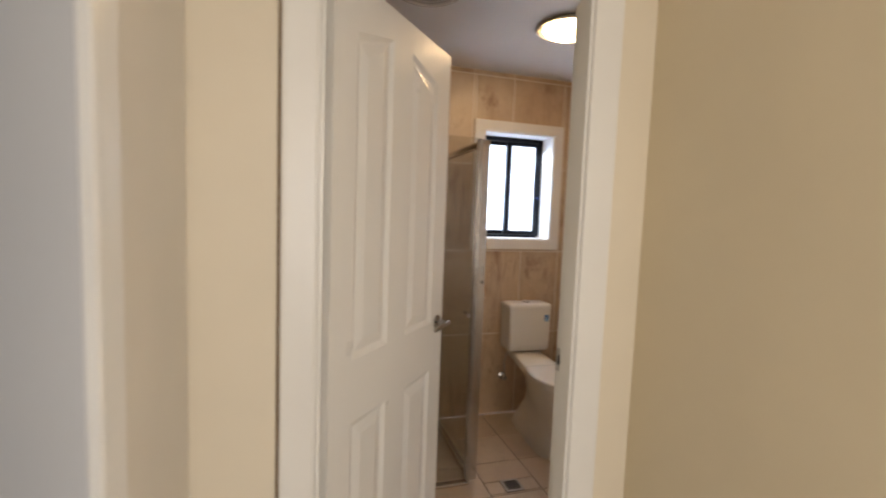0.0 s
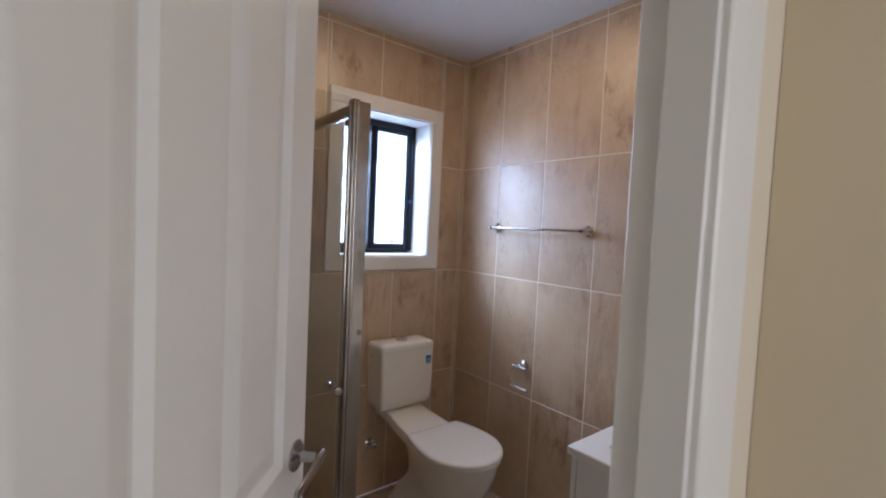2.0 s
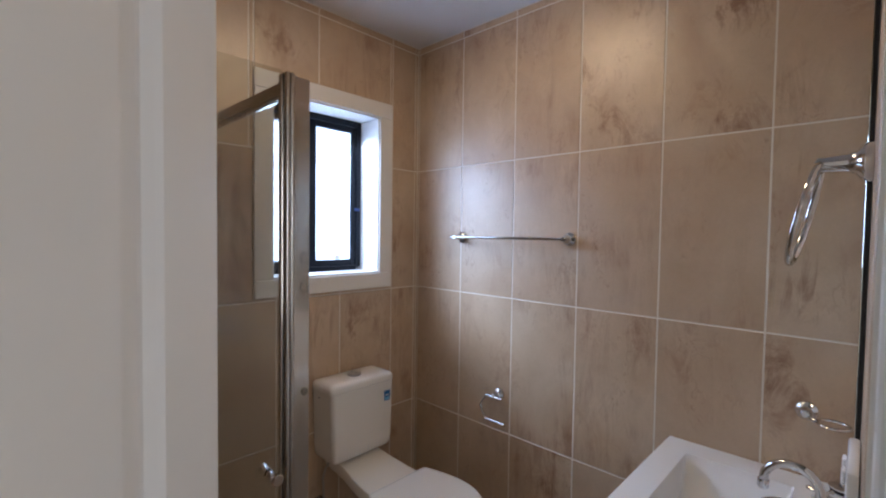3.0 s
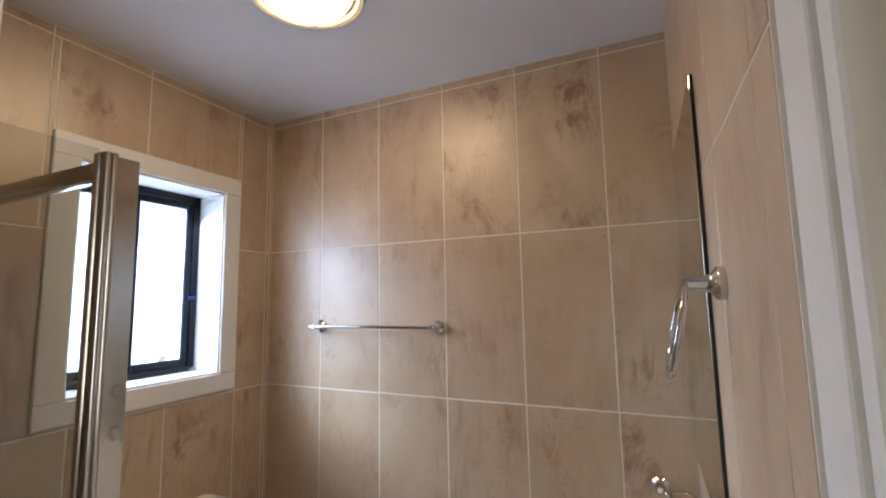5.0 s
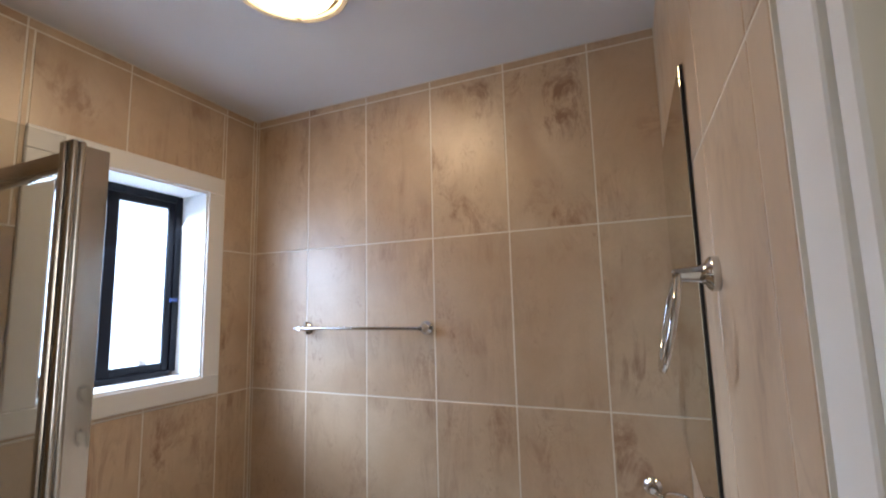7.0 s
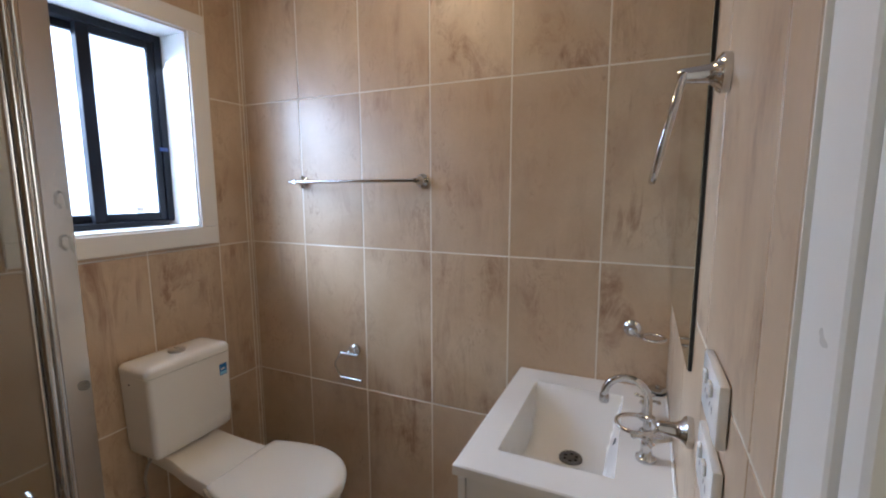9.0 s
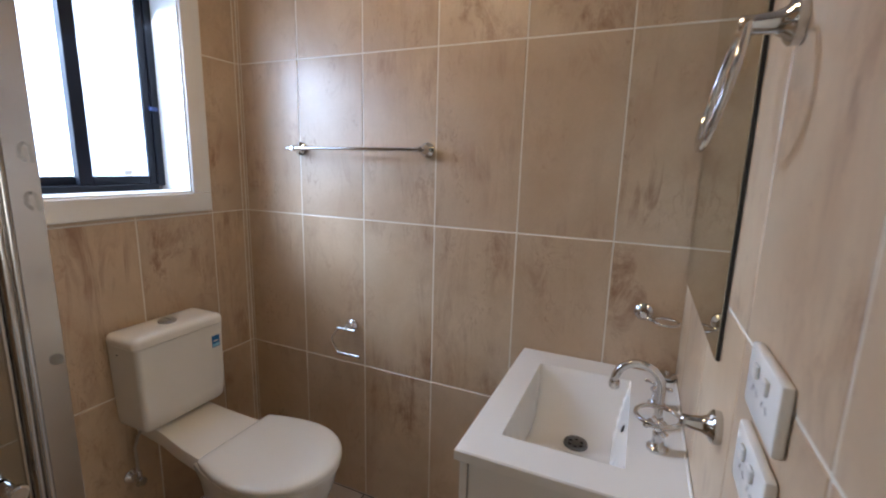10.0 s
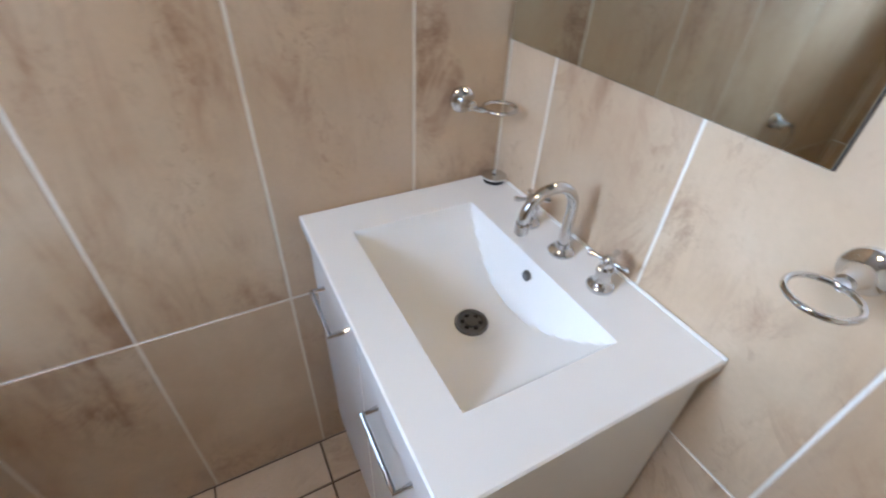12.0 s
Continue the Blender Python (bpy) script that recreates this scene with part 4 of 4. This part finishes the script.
tp = thing("toilet_roll_holder", EAST, 2.38, 0.755, "empty chrome toilet roll holder on the tiled wall", "roll holder")
part("post", flared_post(pose(EAST - 0.0003, 2.38, 0.766, 0, -90), 0.05), CHROME, tp, "", True)
part("cross_bar", tube([(EAST - 0.046, 2.422, 0.762), (EAST - 0.046, 2.338, 0.762)], 0.006, 12), CHROME, tp, "", True)
loop = [(EAST - 0.046, 2.42, 0.762)] + [(EAST - 0.047 - 0.006 * k / 8, 2.42 + 0.030 * math.sin(math.pi * k / 8), 0.762 - 0.1 * k / 8 - 0.006 * math.sin(math.pi * k / 4)) for k in range(1, 8)] + [(EAST - 0.053, 2.415, 0.660)]
part("arm", tube(loop, 0.0035, 12), CHROME, tp, "", True)
part("roll_bar", tube([(EAST - 0.053, 2.418, 0.660), (EAST - 0.053, 2.315, 0.660)], 0.0062, 12), CHROME, tp, "", True)

soap = thing("soap_holder", EAST, 1.322, 0.995, "empty chrome soap holder ring on the tiled wall", "soap holder")
part("post", flared_post(pose(EAST - 0.0003, 1.322, 0.998, 0, -90), 0.05), CHROME, soap, "", True)
part("arm", tube([(EAST - 0.04, 1.322, 0.995), (EAST - 0.05, 1.312, 0.992), (EAST - 0.055, 1.298, 0.990)], 0.006, 10), CHROME, soap, "", True)
part("ring", tube(circle(EAST - 0.056, 1.262, 0.990, 0.034, "z", 36), 0.0038, 10, None, True), CHROME, soap, "", True)

tum = thing("tumbler_holder", 1.197, SOUTH, 1.027, "empty chrome tumbler holder ring on the tiled wall", "tumbler holder")
part("post", flared_post(pose(1.197, SOUTH + 0.0003, 1.027, -90), 0.055), CHROME, tum, "", True)
part("ring", tube(circle(1.197, SOUTH + 0.087, 1.024, 0.033, "z", 36), 0.0036, 10, None, True), CHROME, tum, "", True)


def power_point(z, n):
    x0, x1 = 0.918, 1.042
    pp = thing("power_point", (x0 + x1) / 2, SOUTH, z, "white double power point on the tiled wall", "power point", "power points by the basin")
    plate = part("plate", box_bm((x0, SOUTH + 0.0005, z - 0.037), (x1, SOUTH + 0.0125, z + 0.037), 0.004, None, 2), PLASTIC, pp, "", True)
    for k in (0.34, 0.66):
        x = x0 + (x1 - x0) * k
        part("rocker", box_bm((x - 0.008, SOUTH + 0.0126, z + 0.008), (x + 0.008, SOUTH + 0.017, z + 0.024), 0.0015), PLASTIC, plate)
        for dx, rz in ((-0.008, 25), (0.008, -25)):
            s = box_bm((-0.001, SOUTH + 0.0126, -0.004), (0.001, SOUTH + 0.0129, 0.004))
            s.transform(Matrix.Translation((x + dx, 0, z - 0.006)) @ Matrix.Rotation(radians(rz), 4, "Y"))
            part("slot", s, DARK, plate)
    return pp


power_point(1.189, 0)
power_point(1.091, 1)

# ---- floor drain ----
FX, FYD = 0.995, 2.10
drain = thing("floor_drain", FX, FYD, 0, "square dark metal floor drain between the tiles", "drain")
fr_b = wall_with_hole((FX - 0.05, 0, -0.05), (FX + 0.05, 0.003, 0.05), (FX - 0.038, -0.038), (FX + 0.038, 0.038), "y")
fr_b.transform(Matrix.Translation((0, FYD, 0.0015)) @ Matrix.Rotation(radians(90), 4, "X"))
part("frame", fr_b, STEEL, drain, "worn steel frame")
part("sump", lathe([(0, 0), (0.036, 0), (0.036, 0.0006), (0, 0.0006)], pose(FX, FYD, -0.0006), 24), DARK, drain)
for k in range(4):
    part("bar", box_bm((FX - 0.037, FYD - 0.027 + 0.016 * k, 0.0002), (FX + 0.037, FYD - 0.021 + 0.016 * k, 0.003), 0.0006), GUNMETAL, drain)

# ---- wall and floor tiles, one object each ----
TILE_MESH = {}
G = 0.005


def tile_mesh(w, h, mat, depth=TILE, bev=0.0012):
    key = (round(w, 4), round(h, 4), mat.name)
    if key not in TILE_MESH:
        bm = box_bm((-w / 2, 0, -h / 2), (w / 2, depth, h / 2))
        front = [e for e in bm.edges if all(v.co.y < 1e-6 for v in e.verts)]
        bmesh.ops.bevel(bm, geom=front, offset=bev, segments=1, affect="EDGES")
        me = bpy.data.meshes.new("tile")
        bm.to_mesh(me)
        bm.free()
        me.materials.append(mat)
        TILE_MESH[key] = me
    return TILE_MESH[key]


def lay(parent, a0, a1, z0, z1, place, mat=WALL_TILE, gap=G):
    """One tile between the joints a0..a1 and z0..z1; place maps its middle to a pose."""
    if a1 - a0 < 0.008 or z1 - z0 < 0.008:
        return
    ob = new("tile", tile_mesh(a1 - a0 - gap, z1 - z0 - gap, mat))
    ob.matrix_basis = place((a0 + a1) / 2, (z0 + z1) / 2)
    ob.parent = parent
    return ob


def cut(cells, hx0, hx1, hz0, hz1):
    """Cut a rectangular hole out of the cells."""
    for a0, a1, z0, z1 in cells:
        if a1 <= hx0 or a0 >= hx1 or z1 <= hz0 or z0 >= hz1:
            yield a0, a1, z0, z1
            continue
        if a0 < hx0:
            yield a0, hx0, z0, z1
        if a1 > hx1:
            yield hx1, a1, z0, z1
        m0, m1 = max(a0, hx0), min(a1, hx1)
        if z0 < hz0:
            yield m0, m1, z0, hz0
        if z1 > hz1:
            yield m0, m1, hz1, z1


def cells(joints, z0, z1):
    return [(a, b, z0, z1) for a, b in zip(joints, joints[1:])]


ROWS_Z = ((0.0, 0.6), (0.6, 1.2), (1.2, 1.8), (1.8, 2.404), (2.404, CEIL))


def joints(first, lo, hi, step=0.3):
    out = [lo]
    x = first - step * math.floor((first - lo) / step - 1e-6)
    while x < hi - 1e-6:
        if x - lo > 0.01 and hi - x > 0.008:
            out.append(x)
        x += step
    return out + [hi]


on_east = lambda y, z: pose(EAST, y, z, 0, 0, -90)
on_north = lambda x, z: pose(x, NORTH, z, 0, 0, 0)
on_south = lambda x, z: pose(x, SOUTH, z, 0, 0, 180)
on_west = lambda y, z: pose(WEST, y, z, 0, 0, 90)

for z0, z1 in ROWS_Z:
    for c in cells(joints(1.425, SOUTH, NORTH), z0, z1):
        lay(wall_east, *c, on_east)
for n, (z0, z1) in enumerate(ROWS_Z):
    js = [x for x in joints(0.99 if n > 2 else 1.10, WEST, 1.69) if x < 1.62] + [1.700, 1.852, EAST]
    if n > 2:
        js = [x for x in js if not 1.4 < x < 1.65]
    for c in cut(cells(js, z0, z1), TX0 + 0.004, TX1 - 0.004, TZ0 + 0.004, TZ1 - 0.004):
        lay(wall_north, *c, on_north)
for z0, z1 in ROWS_Z:
    for c in cut(cells(joints(1.43, WEST, EAST), z0, z1), DOOR_W - 0.036, 0.755, -1, HEAD + 0.02):
        lay(wall_south, *c, on_south)
    for c in cells(joints(1.425, SOUTH, NORTH), z0, z1):
        lay(wall_west, *c, on_west)
on_floor = lambda x, y: pose(x, y, 0, -90, 0, 0)
for x0, x1 in zip(*(lambda j: (j, j[1:]))(joints(1.735, WEST, EAST, 0.295))):
    for c in cut(cells(joints(2.035, SOUTH, NORTH, 0.297), x0, x1), FYD - 0.051, FYD + 0.051, FX - 0.051, FX + 0.051):
        y0, y1, a0, a1 = c
        lay(floor, a0, a1, y0, y1, on_floor, FLOOR_TILE, 0.006)
